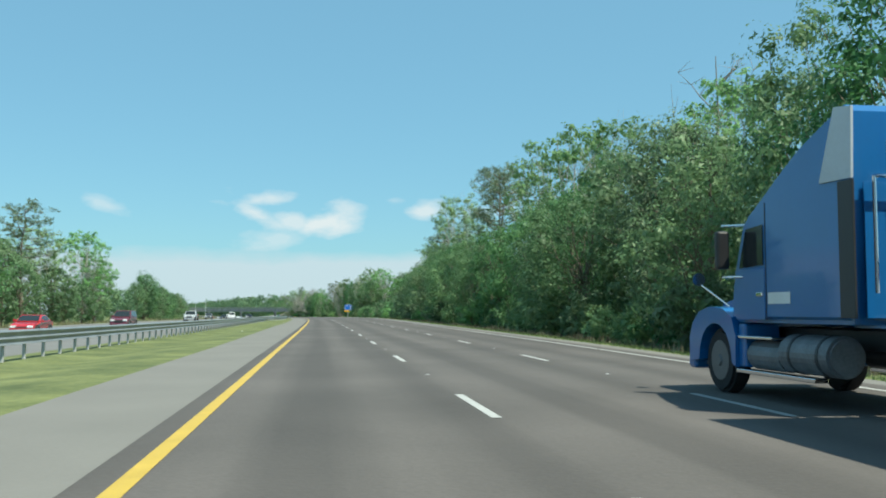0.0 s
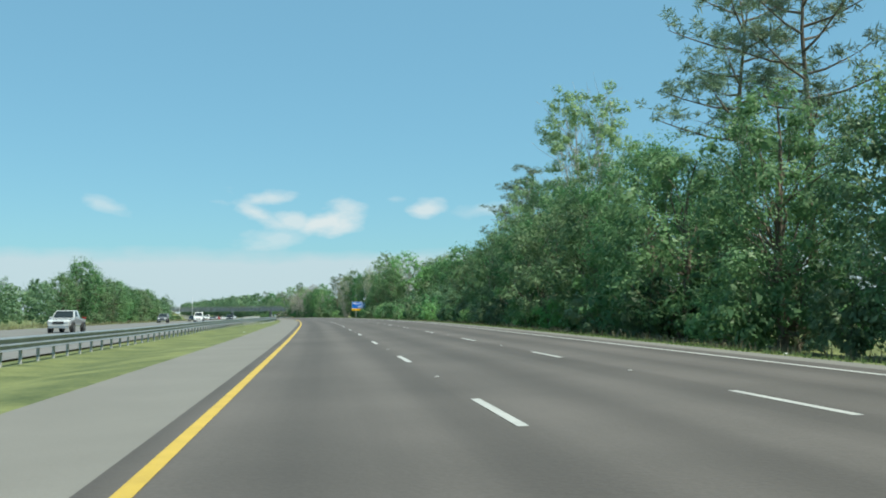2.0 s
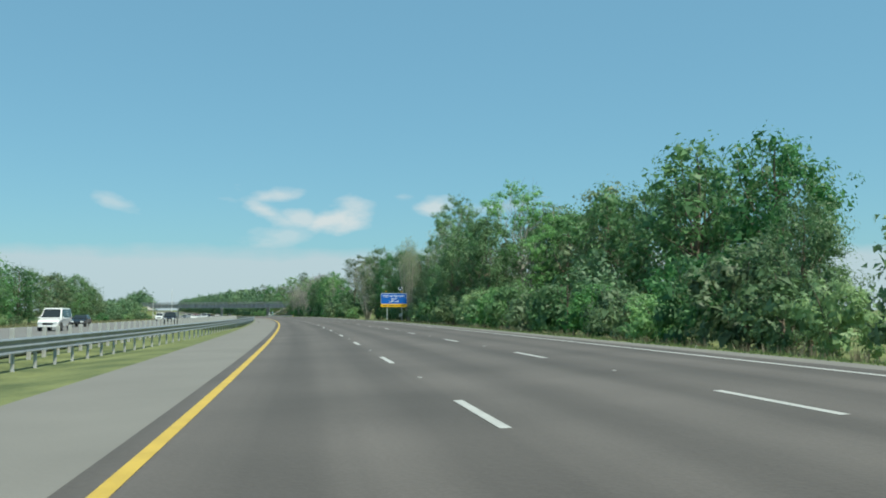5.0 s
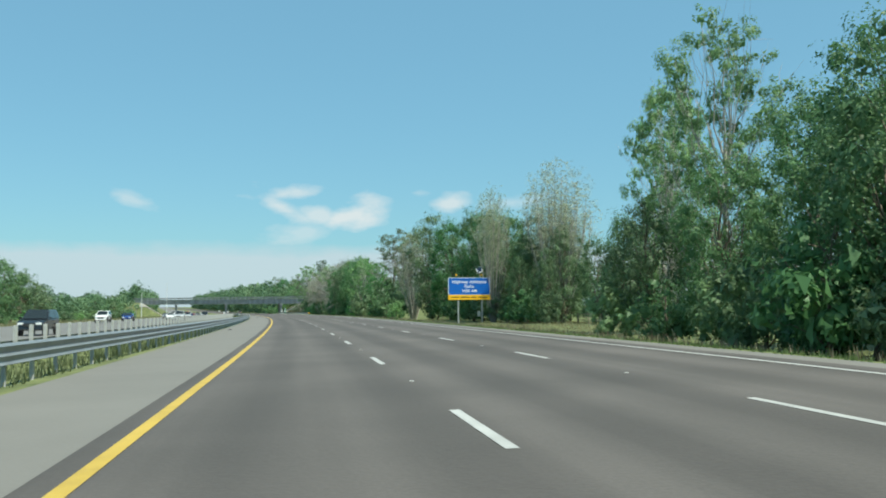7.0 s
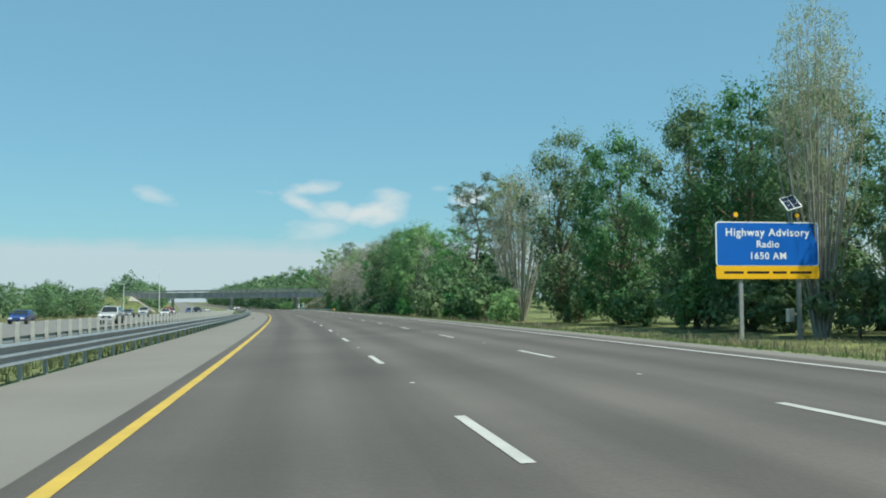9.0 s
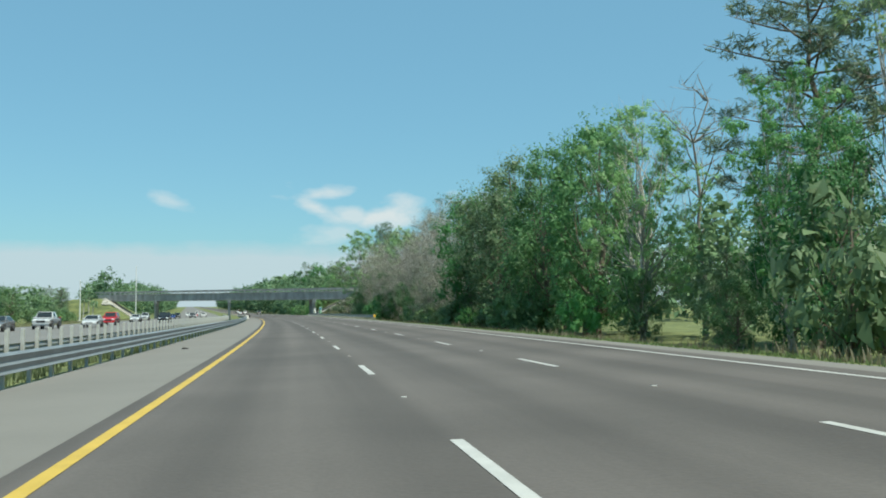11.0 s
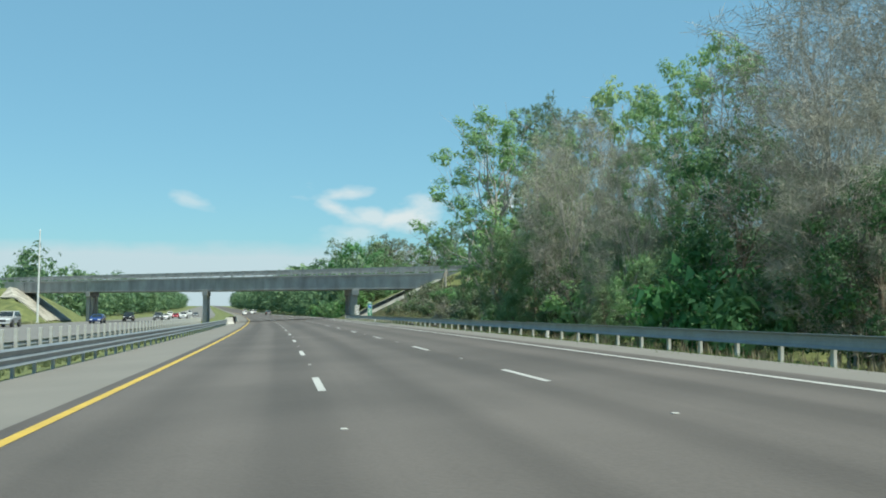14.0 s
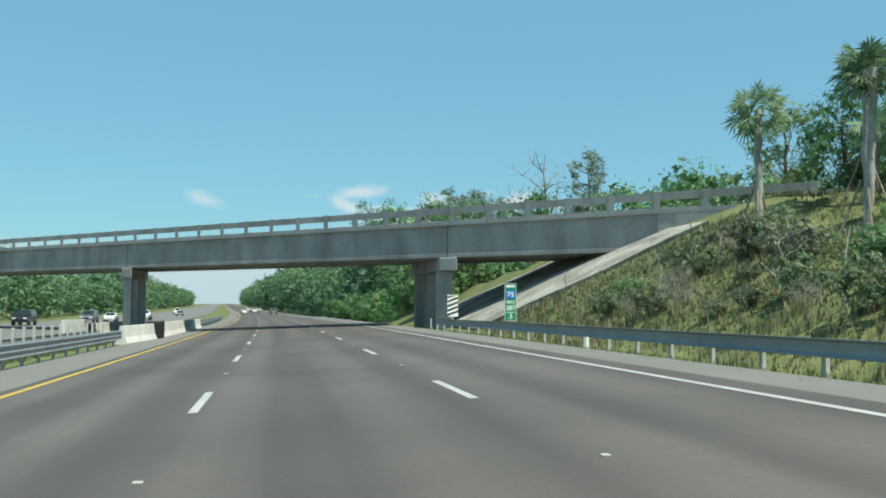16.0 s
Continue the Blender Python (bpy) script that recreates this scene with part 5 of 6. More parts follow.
# ---------------------------------------------------------------- dead saplings on the embankment
_sn = np.random.default_rng(91)
for s, d, h in [(640, 13.5, 1.9), (645, 14.8, 1.5), (650, 13.2, 2.2), (651.5, 16.5, 1.6), (655, 15.0, 1.4), (657, 13.4, 1.2), (661, 14.0, 1.5), (634, 14.4, 1.8), (646, 18, 1.5), (658, 18.5, 1.7), (630, 15.6, 2.0)]:
    snag = thing("dead_sapling", "pale dry dead sapling standing on the grassy embankment", "sapling", m=Matrix.Translation(at(s, d)))
    verts, faces = [], []
    tip = Vector((_sn.normal() * 0.3, _sn.normal() * 0.3, h))
    path = wander(_sn, (0, 0, -0.15), tip, 5, 0.07)
    limb(verts, faces, path, [0.026, 0.023, 0.02, 0.016, 0.012, 0.005], 6)
    mesh_ob("stem", verts, faces, M_BARK_PALE, snag, smooth=True)
    for k in range(4):
        verts, faces = [], []
        a = path[1 + k % 4]
        limb(verts, faces, wander(_sn, a, a + Vector((_sn.normal() * 0.3, _sn.normal() * 0.3, _sn.uniform(0.2, 0.5))), 2, 0.04), [0.014, 0.01, 0.004], 4)
        mesh_ob("twig", verts, faces, M_BARK_PALE, snag, smooth=True)


# ---------------------------------------------------------------- scraps and delineators on the shoulder
M_RUBBER = material("shredded_rubber", (0.03, 0.03, 0.03), 0.9, vary=0.3, scale=4, fine=20, bump=0.4)
for s, d, ln, turn in [(611.6, 9.1, 1.9, 4), (603.5, 9.3, 0.9, -8), (352, -6.3, 0.22, 35), (470, -5.6, 0.25, 60)]:
    scrap = thing("tyre_scrap", "torn black strip of lorry tyre lying on the shoulder", "tyre scrap", m=stand(s, d, turn, road=True))
    verts, faces = [], []
    for i in range(9):
        y = (i / 8 - 0.5) * ln
        h = min(0.09, ln * 0.15) * math.sin(math.pi * (0.12 + 0.76 * i / 8)) + 0.02 * math.sin(i * 2.3)
        for x, z in ((-0.13, 0.0), (-0.11, h), (0.10, h * 0.8 + 0.02), (0.14, 0.0)):
            x *= min(1.0, 0.4 + ln * 0.5)
            verts.append((x + 0.03 * math.sin(i * 1.7), y, z))
    for i in range(8):
        for j in range(4):
            faces.append((i * 4 + j, i * 4 + (j + 1) % 4, i * 4 + 4 + (j + 1) % 4, i * 4 + 4 + j))
    faces += [(0, 1, 2, 3), (35, 34, 33, 32)]
    mesh_ob("tread", verts, faces, M_RUBBER, scrap)
for s, d in [(586, 11.4), (650, 11.0)]:
    post = thing("delineator", "slim white plastic delineator post beside the guardrail", "delineator", m=stand(s, d, up=-0.45))
    bm = bmesh.new(); box(bm, (-0.05, -0.015, -0.2), (0.05, 0.015, 1.15), 0.008)
    part("post", bm, M_SIGN_WHITE, post)
    bm = bmesh.new(); box(bm, (-0.035, -0.019, 1.0), (0.035, -0.0155, 1.1))
    part("reflector", bm, M_SIGN_YELLOW, post)
# litter on the verges
M_LITTER = material("white_litter", (0.7, 0.7, 0.68), 0.6, vary=0.1, scale=8)
_lt = np.random.default_rng(17)
for s, d in [(122, 9.6), (196, 9.5), (205, 9.7), (168, -7.4), (236, 9.6), (300, 9.5), (468, 9.8), (520, 9.6), (592, 9.9), (599, 9.8), (74, 9.7), (97, -8.1)]:
    bit = thing("litter", "crumpled pale scrap of litter in the verge grass", "litter", m=stand(s, d, _lt.uniform(0, 360), up=0.0))
    bm = bmesh.new()
    bmesh.ops.create_icosphere(bm, subdivisions=1, radius=0.055)
    for v in bm.verts:
        v.co = Vector((v.co.x * _lt.uniform(0.7, 1.6), v.co.y * _lt.uniform(0.6, 1.3), v.co.z * _lt.uniform(0.3, 0.7) + 0.03))
    part("wad", bm, M_LITTER, bit)

# ---------------------------------------------------------------- vehicles
M_TYRE = material("tyre_rubber", (0.016, 0.016, 0.017), 0.85, vary=0.25, scale=6)
M_RIM = material("alloy_rim", (0.13, 0.135, 0.14), 0.5, 0.5, vary=0.1, scale=4, bump=0)
M_GLASS_DARK = material("tinted_glass", (0.02, 0.026, 0.028), 0.06, vary=0.1, scale=1, bump=0)
M_HEADLAMP = material("lamp_glass", (0.75, 0.77, 0.78), 0.12, vary=0.05, scale=4, bump=0)
M_TAIL = material("red_lamp", (0.4, 0.01, 0.01), 0.2, vary=0.05, scale=4, bump=0)
M_CHROME = material("chrome", (0.7, 0.71, 0.72), 0.12, 1.0, vary=0.05, scale=2, bump=0)
M_TRIM = material("dark_trim", (0.025, 0.026, 0.028), 0.5, vary=0.15, scale=4)
M_PLATE = material("plate_white", (0.7, 0.7, 0.68), 0.5, vary=0.05, scale=4)


def paint_mat(name, c, rough=0.25):
    return material(name, c, rough, vary=0.05, scale=1.5, bump=0, Coat_Weight=0.5)


PAINTS = {"red": paint_mat("red_paint", (0.42, 0.02, 0.025)), "maroon": paint_mat("maroon_paint", (0.13, 0.03, 0.045)), "silver": paint_mat("silver_paint", (0.42, 0.44, 0.46)),
          "white": paint_mat("white_car_paint", (0.75, 0.76, 0.76)), "black": paint_mat("black_car_paint", (0.015, 0.016, 0.018)), "blue": paint_mat("blue_car_paint", (0.02, 0.05, 0.2)), "grey": paint_mat("grey_paint", (0.14, 0.15, 0.16))}


def wheel(parent, x, y, r, w, name="wheel"):
    """Tyre and rim; its outer face towards the sign of x."""
    sx = 1 if x > 0 else -1
    bm = bmesh.new()
    tube(bm, (x - sx * w, y, r), (x, y, r), r, r, 28)
    bmesh.ops.bevel(bm, geom=[e for e in bm.edges if len(e.link_faces) == 2 and any(len(f.verts) > 6 for f in e.link_faces)], offset=r * 0.1, segments=2, affect="EDGES")
    t = part("tyre", bm, M_TYRE, parent)
    bm = bmesh.new()
    tube(bm, (x - sx * 0.03, y, r), (x + sx * 0.006, y, r), r * 0.66, r * 0.62, 20)
    tube(bm, (x, y, r), (x + sx * 0.03, y, r), r * 0.2, r * 0.14, 12)
    part("rim", bm, M_RIM, t)


CAR_SHAPES = {  # side outlines as (y, z): body, then glasshouse; the front is at +y
    "sedan": dict(L=4.7, W=1.8, body=[(-2.35, 0.35), (-2.35, 0.75), (-2.25, 0.98), (-1.5, 1.02), (0.9, 0.95), (1.9, 0.80), (2.28, 0.62), (2.35, 0.35)], top=[(-1.75, 1.0), (-1.0, 1.42), (0.15, 1.43), (1.05, 0.94)], r=0.33),
    "suv": dict(L=4.8, W=1.88, body=[(-2.4, 0.42), (-2.42, 0.85), (-2.35, 1.12), (-1.5, 1.15), (1.0, 1.12), (1.95, 1.02), (2.33, 0.85), (2.4, 0.42)], top=[(-2.28, 1.12), (-2.0, 1.76), (0.2, 1.78), (1.1, 1.11)], r=0.38),
    "pickup": dict(L=5.6, W=1.95, body=[(-2.8, 0.55), (-2.8, 1.12), (-0.6, 1.14), (1.3, 1.18), (2.4, 1.08), (2.75, 0.95), (2.8, 0.5)], top=[(-0.62, 1.14), (-0.45, 1.82), (0.75, 1.84), (1.4, 1.17)], r=0.41),
    "van": dict(L=5.4, W=1.95, body=[(-2.7, 0.4), (-2.7, 1.15), (-1.5, 1.2), (1.3, 1.15), (2.35, 1.0), (2.65, 0.8), (2.7, 0.4)], top=[(-2.66, 1.17), (-2.55, 2.02), (0.8, 2.05), (1.75, 1.12)], r=0.37)}


def make_car(shape, colour, label):
    c = CAR_SHAPES[shape]
    root = thing("car" if shape in ("sedan", "suv") else shape, label, "car" if shape in ("sedan", "suv") else shape)
    hw, r, L = c["W"] / 2, c["r"], c["L"]
    mat = PAINTS[colour]
    bm = prism(bmesh.new(), c["body"], -hw, hw)
    for v in bm.verts:                                   # draw in the nose, tail and sills in plan
        k = abs(v.co.y) / (L / 2)
        v.co.x *= 1 - 0.13 * max(0, k - 0.7) / 0.3
        if v.co.z < 0.6:
            v.co.x *= 0.95
    bmesh.ops.bevel(bm, geom=bm.edges[:], offset=0.07, segments=3, affect="EDGES")
    body = part("body", bm, mat, root)
    t = c["top"]
    bm = prism(bmesh.new(), t, -hw * 0.93, hw * 0.93)
    zr = max(z for _, z in t)
    zb = min(z for _, z in t)
    for v in bm.verts:
        v.co.x *= 1 - 0.2 * (v.co.z - zb) / (zr - zb)
    bmesh.ops.bevel(bm, geom=bm.edges[:], offset=0.05, segments=2, affect="EDGES")
    cab = part("cabin", bm, mat, root)

    def pane(name, a, b, f0, f1, front):
        """Glass on the slope between outline points a and b."""
        (y0, z0), (y1, z1) = t[a], t[b]
        ny, nz = (z0 - z1), (y1 - y0)
        ln = math.hypot(ny, nz)
        ny, nz = ny / ln, nz / ln
        if nz < 0:
            ny, nz = -ny, -nz
        pts = []
        for f, in_ in ((f0, 0.90), (f1, 0.90)):
            y, z = y0 + (y1 - y0) * f, z0 + (z1 - z0) * f
            half = hw * 0.93 * (1 - 0.2 * (z - zb) / (zr - zb)) * in_
            pts += [(-half, y, z), (half, y, z)]
        bm = bmesh.new()
        lo = [bm.verts.new((x, y + ny * 0.004, z + nz * 0.004)) for x, y, z in (pts[0], pts[1], pts[3], pts[2])]
        hi = [bm.verts.new((x, y + ny * 0.012, z + nz * 0.012)) for x, y, z in (pts[0], pts[1], pts[3], pts[2])]
        bm.faces.new(hi); bm.faces.new(lo[::-1])
        for i in range(4):
            bm.faces.new((lo[i], lo[(i + 1) % 4], hi[(i + 1) % 4], hi[i]))
        bmesh.ops.recalc_face_normals(bm, faces=bm.faces)
        part(name, bm, M_GLASS_DARK, cab)

    pane("windscreen", 3, 2, 0.1, 0.9, True)
    pane("rear_window", 0, 1, 0.15, 0.9, False)
    ym = (t[1][0] + t[2][0]) / 2 - 0.1
    for sx in (-1, 1):
        for k, (ya, yb, yc, yd) in enumerate(((t[0][0] + 0.3, ym - 0.05, ym - 0.05, t[1][0] + 0.08), (ym + 0.05, t[3][0] - 0.28, t[2][0] - 0.06, ym + 0.05))):
            if shape == "pickup" and k == 0:
                continue
            z0, z1 = zb + 0.06, zr - 0.1
            bm = bmesh.new()
            def sidex(z, o):
                return sx * (hw * 0.93 * (1 - 0.2 * (z - zb) / (zr - zb)) + o)
            lo = [bm.verts.new((sidex(z, 0.004), y, z)) for y, z in ((ya, z0), (yb, z0), (yc, z1), (yd, z1))]
            hi = [bm.verts.new((sidex(z, 0.012), y, z)) for y, z in ((ya, z0), (yb, z0), (yc, z1), (yd, z1))]
            bm.faces.new(hi); bm.faces.new(lo[::-1])
            for i in range(4):
                bm.faces.new((lo[i], lo[(i + 1) % 4], hi[(i + 1) % 4], hi[i]))
            bmesh.ops.recalc_face_normals(bm, faces=bm.faces)
            part("side_window", bm, M_GLASS_DARK, cab)
        bm = bmesh.new(); box(bm, (sx * hw * 0.95 - 0.02, t[3][0] - 0.35, zb + 0.02), (sx * hw * 0.95 + sx * 0.17 + 0.02, t[3][0] - 0.22, zb + 0.17), 0.03)
        part("mirror", bm, mat, root)
        for y in (L * 0.31, -L * 0.31):
            bm = bmesh.new(); tube(bm, (sx * (hw - 0.25), y, r), (sx * (hw + 0.004), y, r), r * 1.14, r * 1.14, 24)
            part("wheel_arch", bm, M_TRIM, body)
            wheel(root, sx * (hw + 0.02), y, r, 0.22)
    zf = c["body"][-2][1]
    zt = c["body"][1][1]
    for sx in (-1, 1):
        bm = bmesh.new(); box(bm, (sx * hw * 0.62 - 0.19, L / 2 - 0.14, zf - 0.1), (sx * hw * 0.62 + 0.19, L / 2 + 0.012, zf + 0.06), 0.03)
        part("headlight", bm, M_HEADLAMP, body)
        bm = bmesh.new(); box(bm, (sx * hw * 0.72 - 0.13, -L / 2 - 0.012, zt - 0.08), (sx * hw * 0.72 + 0.13, -L / 2 + 0.12, zt + 0.12), 0.02)
        part("tail_light", bm, M_TAIL, body)
    bm = bmesh.new(); box(bm, (-hw * 0.45, L / 2 - 0.05, zf - 0.22), (hw * 0.45, L / 2 + 0.015, zf - 0.02), 0.02)
    part("grille", bm, M_TRIM, body)
    bm = bmesh.new(); box(bm, (-hw * 0.85, L / 2 - 0.04, 0.38), (hw * 0.85, L / 2 + 0.03, 0.50), 0.03)
    part("bumper", bm, mat if shape != "pickup" else M_CHROME, body)
    bm = bmesh.new(); box(bm, (-0.16, -L / 2 - 0.022, 0.62), (0.16, -L / 2 - 0.003, 0.75))
    part("plate", bm, M_PLATE, body)
    if shape == "pickup":
        bm = bmesh.new(); box(bm, (-hw * 0.88, -2.7, 1.13), (hw * 0.88, -0.72, 1.155))
        part("bed_cover", bm, M_TRIM, body)
    return root


_cars = {}


def park(shape, colour, label, s, d, oncoming=True):
    key = (shape, colour)
    z = float(np.interp(s, Z_KNOTS, Z_VALS)) + OPP if oncoming else float(road_z(s, d))
    x, y = plan(s, d)
    m = Matrix.Translation((float(x), float(y), z)) @ Matrix.Rotation(float(heading(s)) + (math.pi if oncoming else 0), 4, "Z")
    if key in _cars:
        tagged(copy_thing(_cars[key], m), label)
    else:
        _cars[key] = make_car(shape, colour, label)
        _cars[key].matrix_world = m


ONC = "in the oncoming lanes"
for row in [("sedan", "red", f"red saloon car {ONC}", 94, -22.6), ("suv", "maroon", f"dark maroon estate car {ONC}", 119, -21.4), ("pickup", "silver", f"silver pickup truck {ONC}", 180, -22.8),
            ("suv", "grey", f"dark grey off-roader {ONC}", 282, -29.0), ("sedan", "black", f"black saloon car {ONC}", 326, -27.1), ("van", "white", f"white van {ONC}", 297, -23.5), ("suv", "black", f"black off-roader {ONC}", 352, -19.3),
            ("suv", "white", f"white off-roader {ONC}", 429, -28.4), ("sedan", "blue", f"blue saloon car {ONC}", 459, -28.8), ("suv", "silver", f"silver off-roader {ONC}", 455, -19.4), ("sedan", "white", f"white saloon car {ONC}", 480, -23),
            ("suv", "red", f"red off-roader {ONC}", 567, -24.6), ("sedan", "grey", f"grey saloon car {ONC}", 523, -27.4), ("sedan", "silver", f"silver saloon car {ONC}", 545, -23.2), ("suv", "black", f"black off-roader {ONC}", 590, -19.6),
            ("pickup", "silver", f"silver pickup truck {ONC}", 536, -26.2), ("sedan", "silver", f"silver saloon car {ONC}", 612, -26.8), ("suv", "silver", f"silver off-roader {ONC}", 654, -29.4), ("sedan", "blue", f"navy blue saloon car {ONC}", 690, -25.8),
            ("suv", "black", f"black off-roader {ONC}", 734.5, -26.8), ("sedan", "white", f"white saloon car {ONC}", 772, -22.8), ("suv", "grey", f"grey off-roader {ONC}", 752, -22.7), ("pickup", "white", f"white pickup truck {ONC}", 790, -19.6),
            ("sedan", "red", f"red saloon car {ONC}", 815, -23), ("suv", "white", f"white off-roader {ONC}", 850, -26.6), ("sedan", "grey", f"grey saloon car {ONC}", 880, -19.5), ("van", "white", f"white van {ONC}", 930, -23)]:
    park(*row)
for row in [("sedan", "white", "white saloon car driving away", 905, -1.8), ("suv", "grey", "dark grey off-roader driving away", 870, 5.4), ("suv", "white", "white off-roader driving away", 930, 1.8), ("sedan", "silver", "silver saloon car driving away", 985, 5.3), ("pickup", "white", "white pickup truck driving away", 1010, 1.8)]:
    park(*row, False)

# ---------------------------------------------------------------- the blue tractor lorry
M_TRUCK = paint_mat("blue_truck_paint", (0.004, 0.115, 0.33), 0.38)
M_DULL = material("dusty_dull_metal", (0.17, 0.18, 0.19), 0.55, 0.4, vary=0.25, scale=3, fine=8, bump=0.05)
M_FAIRING = material("pale_grey_fairing", (0.5, 0.53, 0.56), 0.45, vary=0.08, scale=2, bump=0)


def build_lorry():
    root = thing("lorry", "blue sleeper tractor lorry with a rounded aerodynamic roof", "lorry", m=stand(40.1, 5.36, road=True))
    hw = 1.2
    # sleeper and cab shell: side outline, front axle at y = 0
    shell = [(-4.08, 1.12), (-4.15, 3.72), (-3.99, 3.83), (-3.51, 3.68), (-2.94, 3.48), (-2.39, 3.2), (-1.96, 2.97), (-1.57, 2.77), (-1.36, 2.6), (-1.08, 1.95), (-0.98, 1.58), (-0.95, 1.12)]
    bm = prism(bmesh.new(), shell, -hw, hw)
    bmesh.ops.bevel(bm, geom=[e for e in bm.edges if abs(e.verts[0].co.x - e.verts[1].co.x) < 0.01], offset=0.09, segments=3, affect="EDGES")
    cab = part("cab_shell", bm, M_TRUCK, root)
    # hood
    bm = bmesh.new()
    prism(bm, [(-0.99, 1.05), (-0.99, 1.6), (-0.5, 1.53), (0.1, 1.42), (0.45, 1.25), (0.6, 0.98), (0.64, 0.5), (0.4, 0.45), (0.4, 1.0)], -hw * 0.72, hw * 0.72)
    bmesh.ops.bevel(bm, geom=bm.edges[:], offset=0.07, segments=3, affect="EDGES")
    part("hood", bm, M_TRUCK, root)
    for sx in (-1, 1):
        # front wing with an arch
        arch = [(0.58, 0.44)] + [(-0.4 + 0.6 * math.cos(radians(a)), 0.5 + 0.6 * math.sin(radians(a))) for a in range(0, 181, 15)] + [(-1.12, 0.44), (-1.14, 0.9), (-1.0, 1.2), (-0.7, 1.33), (-0.2, 1.36), (0.2, 1.28), (0.46, 1.08), (0.58, 0.86)]
        bm = prism(bmesh.new(), arch, sx * 0.82, sx * 1.22)
        part("front_wing", bm, M_TRUCK, root)
        wheel(root, sx * 1.13, -0.4, 0.51, 0.3)
        for y in (-6.0, -7.3):
            wheel(root, sx * 1.2, y, 0.52, 0.56)
        # door with window and quarter light
        bm = bmesh.new(); box(bm, (sx * 1.201 - 0.012, -2.06, 1.16), (sx * 1.201 + 0.012, -1.16, 1.9), 0.008)
        door = part("door", bm, M_TRUCK, root)
        bm = bmesh.new()
        pts = [(-2.03, 1.95), (-1.3, 1.93), (-1.52, 2.5), (-2.03, 2.53)]
        a = [bm.verts.new((sx * 1.203, y, z)) for y, z in pts]; b = [bm.verts.new((sx * 1.216, y, z)) for y, z in pts]
        bm.faces.new(a[::-1]); bm.faces.new(b)
        for i in range(4):
            bm.faces.new((a[i], a[(i + 1) % 4], b[(i + 1) % 4], b[i]))
        bmesh.ops.recalc_face_normals(bm, faces=bm.faces)
        part("side_window", bm, M_GLASS_DARK, door)
        bm = bmesh.new(); box(bm, (sx * 1.214, -2.02, 1.5), (sx * 1.235, -1.84, 1.56), 0.008)
        part("handle", bm, M_CHROME, door)
        bm = bmesh.new(); box(bm, (sx * 1.202, -2.105, 1.16), (sx * 1.206, -2.085, 2.84))
        part("door_gap", bm, M_BLACK, cab)
        # mirror on a bracket
        bm = bmesh.new(); box(bm, (sx * 1.44 - 0.1, -1.27, 1.92), (sx * 1.44 + 0.1, -1.13, 2.5), 0.04)
        mir = part("mirror", bm, M_BLACK, root, "tall black mirror housing")
        for z in (1.8, 2.58):
            bm = bmesh.new(); tube(bm, (sx * 1.16, -1.42, z), (sx * 1.44, -1.2, z), 0.018)
            part("bracket", bm, M_CHROME, mir)
        bm = bmesh.new(); tube(bm, (sx * 1.0, -0.5, 1.36), (sx * 1.36, -0.1, 1.76), 0.014); tube(bm, (sx * 1.36, -0.16, 1.8), (sx * 1.36, -0.02, 1.8), 0.11, 0.05, 14)
        part("hood_mirror", bm, M_CHROME, root, "round chrome bonnet mirror")
        # roof side extender, pale grey
        ext = [(-4.28, 2.88), (-4.32, 3.74), (-3.95, 3.8), (-3.58, 2.9)]
        bm = prism(bmesh.new(), ext, sx * 1.203, sx * 1.235)
        part("side_fairing", bm, M_FAIRING, root, "pale grey side fairing")
        bm = bmesh.new(); box(bm, (sx * 1.203 if sx > 0 else -1.235, -4.3, 1.2), (sx * 1.235 if sx > 0 else -1.203, -3.98, 2.87), 0.01)
        part("rubber_extender", bm, M_TRIM, root, "dark rubber gap extender")
        bm = bmesh.new(); box(bm, (min(sx * 1.203, sx * 1.209), -2.76, 1.39), (max(sx * 1.203, sx * 1.209), -2.15, 1.55))
        part("white_label", bm, M_PLATE, cab, "white panel with unreadable lettering")
        # tanks, steps, skirt
        bm = bmesh.new(); tube(bm, (sx * 0.93, -3.62, 0.7), (sx * 0.93, -2.34, 0.7), 0.27, 0.27, 26)
        bmesh.ops.bevel(bm, geom=[e for e in bm.edges if any(len(f.verts) > 6 for f in e.link_faces)], offset=0.04, segments=2, affect="EDGES")
        tank = part("fuel_tank", bm, M_DULL, root, "dusty dull metal fuel tank")
        for y in (-3.35, -2.65):
            bm = bmesh.new(); tube(bm, (sx * 0.93, y - 0.03, 0.7), (sx * 0.93, y + 0.03, 0.7), 0.277, 0.277, 26)
            part("strap", bm, M_TRIM, tank)
        bm = bmesh.new(); tube(bm, (sx * 0.93, -2.3, 0.64), (sx * 0.93, -1.36, 0.64), 0.22, 0.22, 20)
        part("air_tank", bm, M_DULL, root)
        bm = bmesh.new(); box(bm, (min(sx * 0.95, sx * 1.2), -2.2, 0.88), (max(sx * 0.95, sx * 1.2), -1.12, 0.92), 0.01); box(bm, (min(sx * 1.0, sx * 1.2), -3.3, 0.36), (max(sx * 1.0, sx * 1.2), -1.1, 0.42), 0.01)
        part("step", bm, M_CHROME, root, "bright metal step edges")
        bm = bmesh.new(); box(bm, (min(sx * 0.6, sx * 1.16), -1.34, 0.45), (max(sx * 0.6, sx * 1.16), -1.1, 1.1), 0.03)
        part("skirt", bm, M_TRUCK, root)
        bm = bmesh.new(); tube(bm, (sx * 0.8, -4.45, 0.9), (sx * 0.8, -4.45, 3.3), 0.075, 0.075, 12)
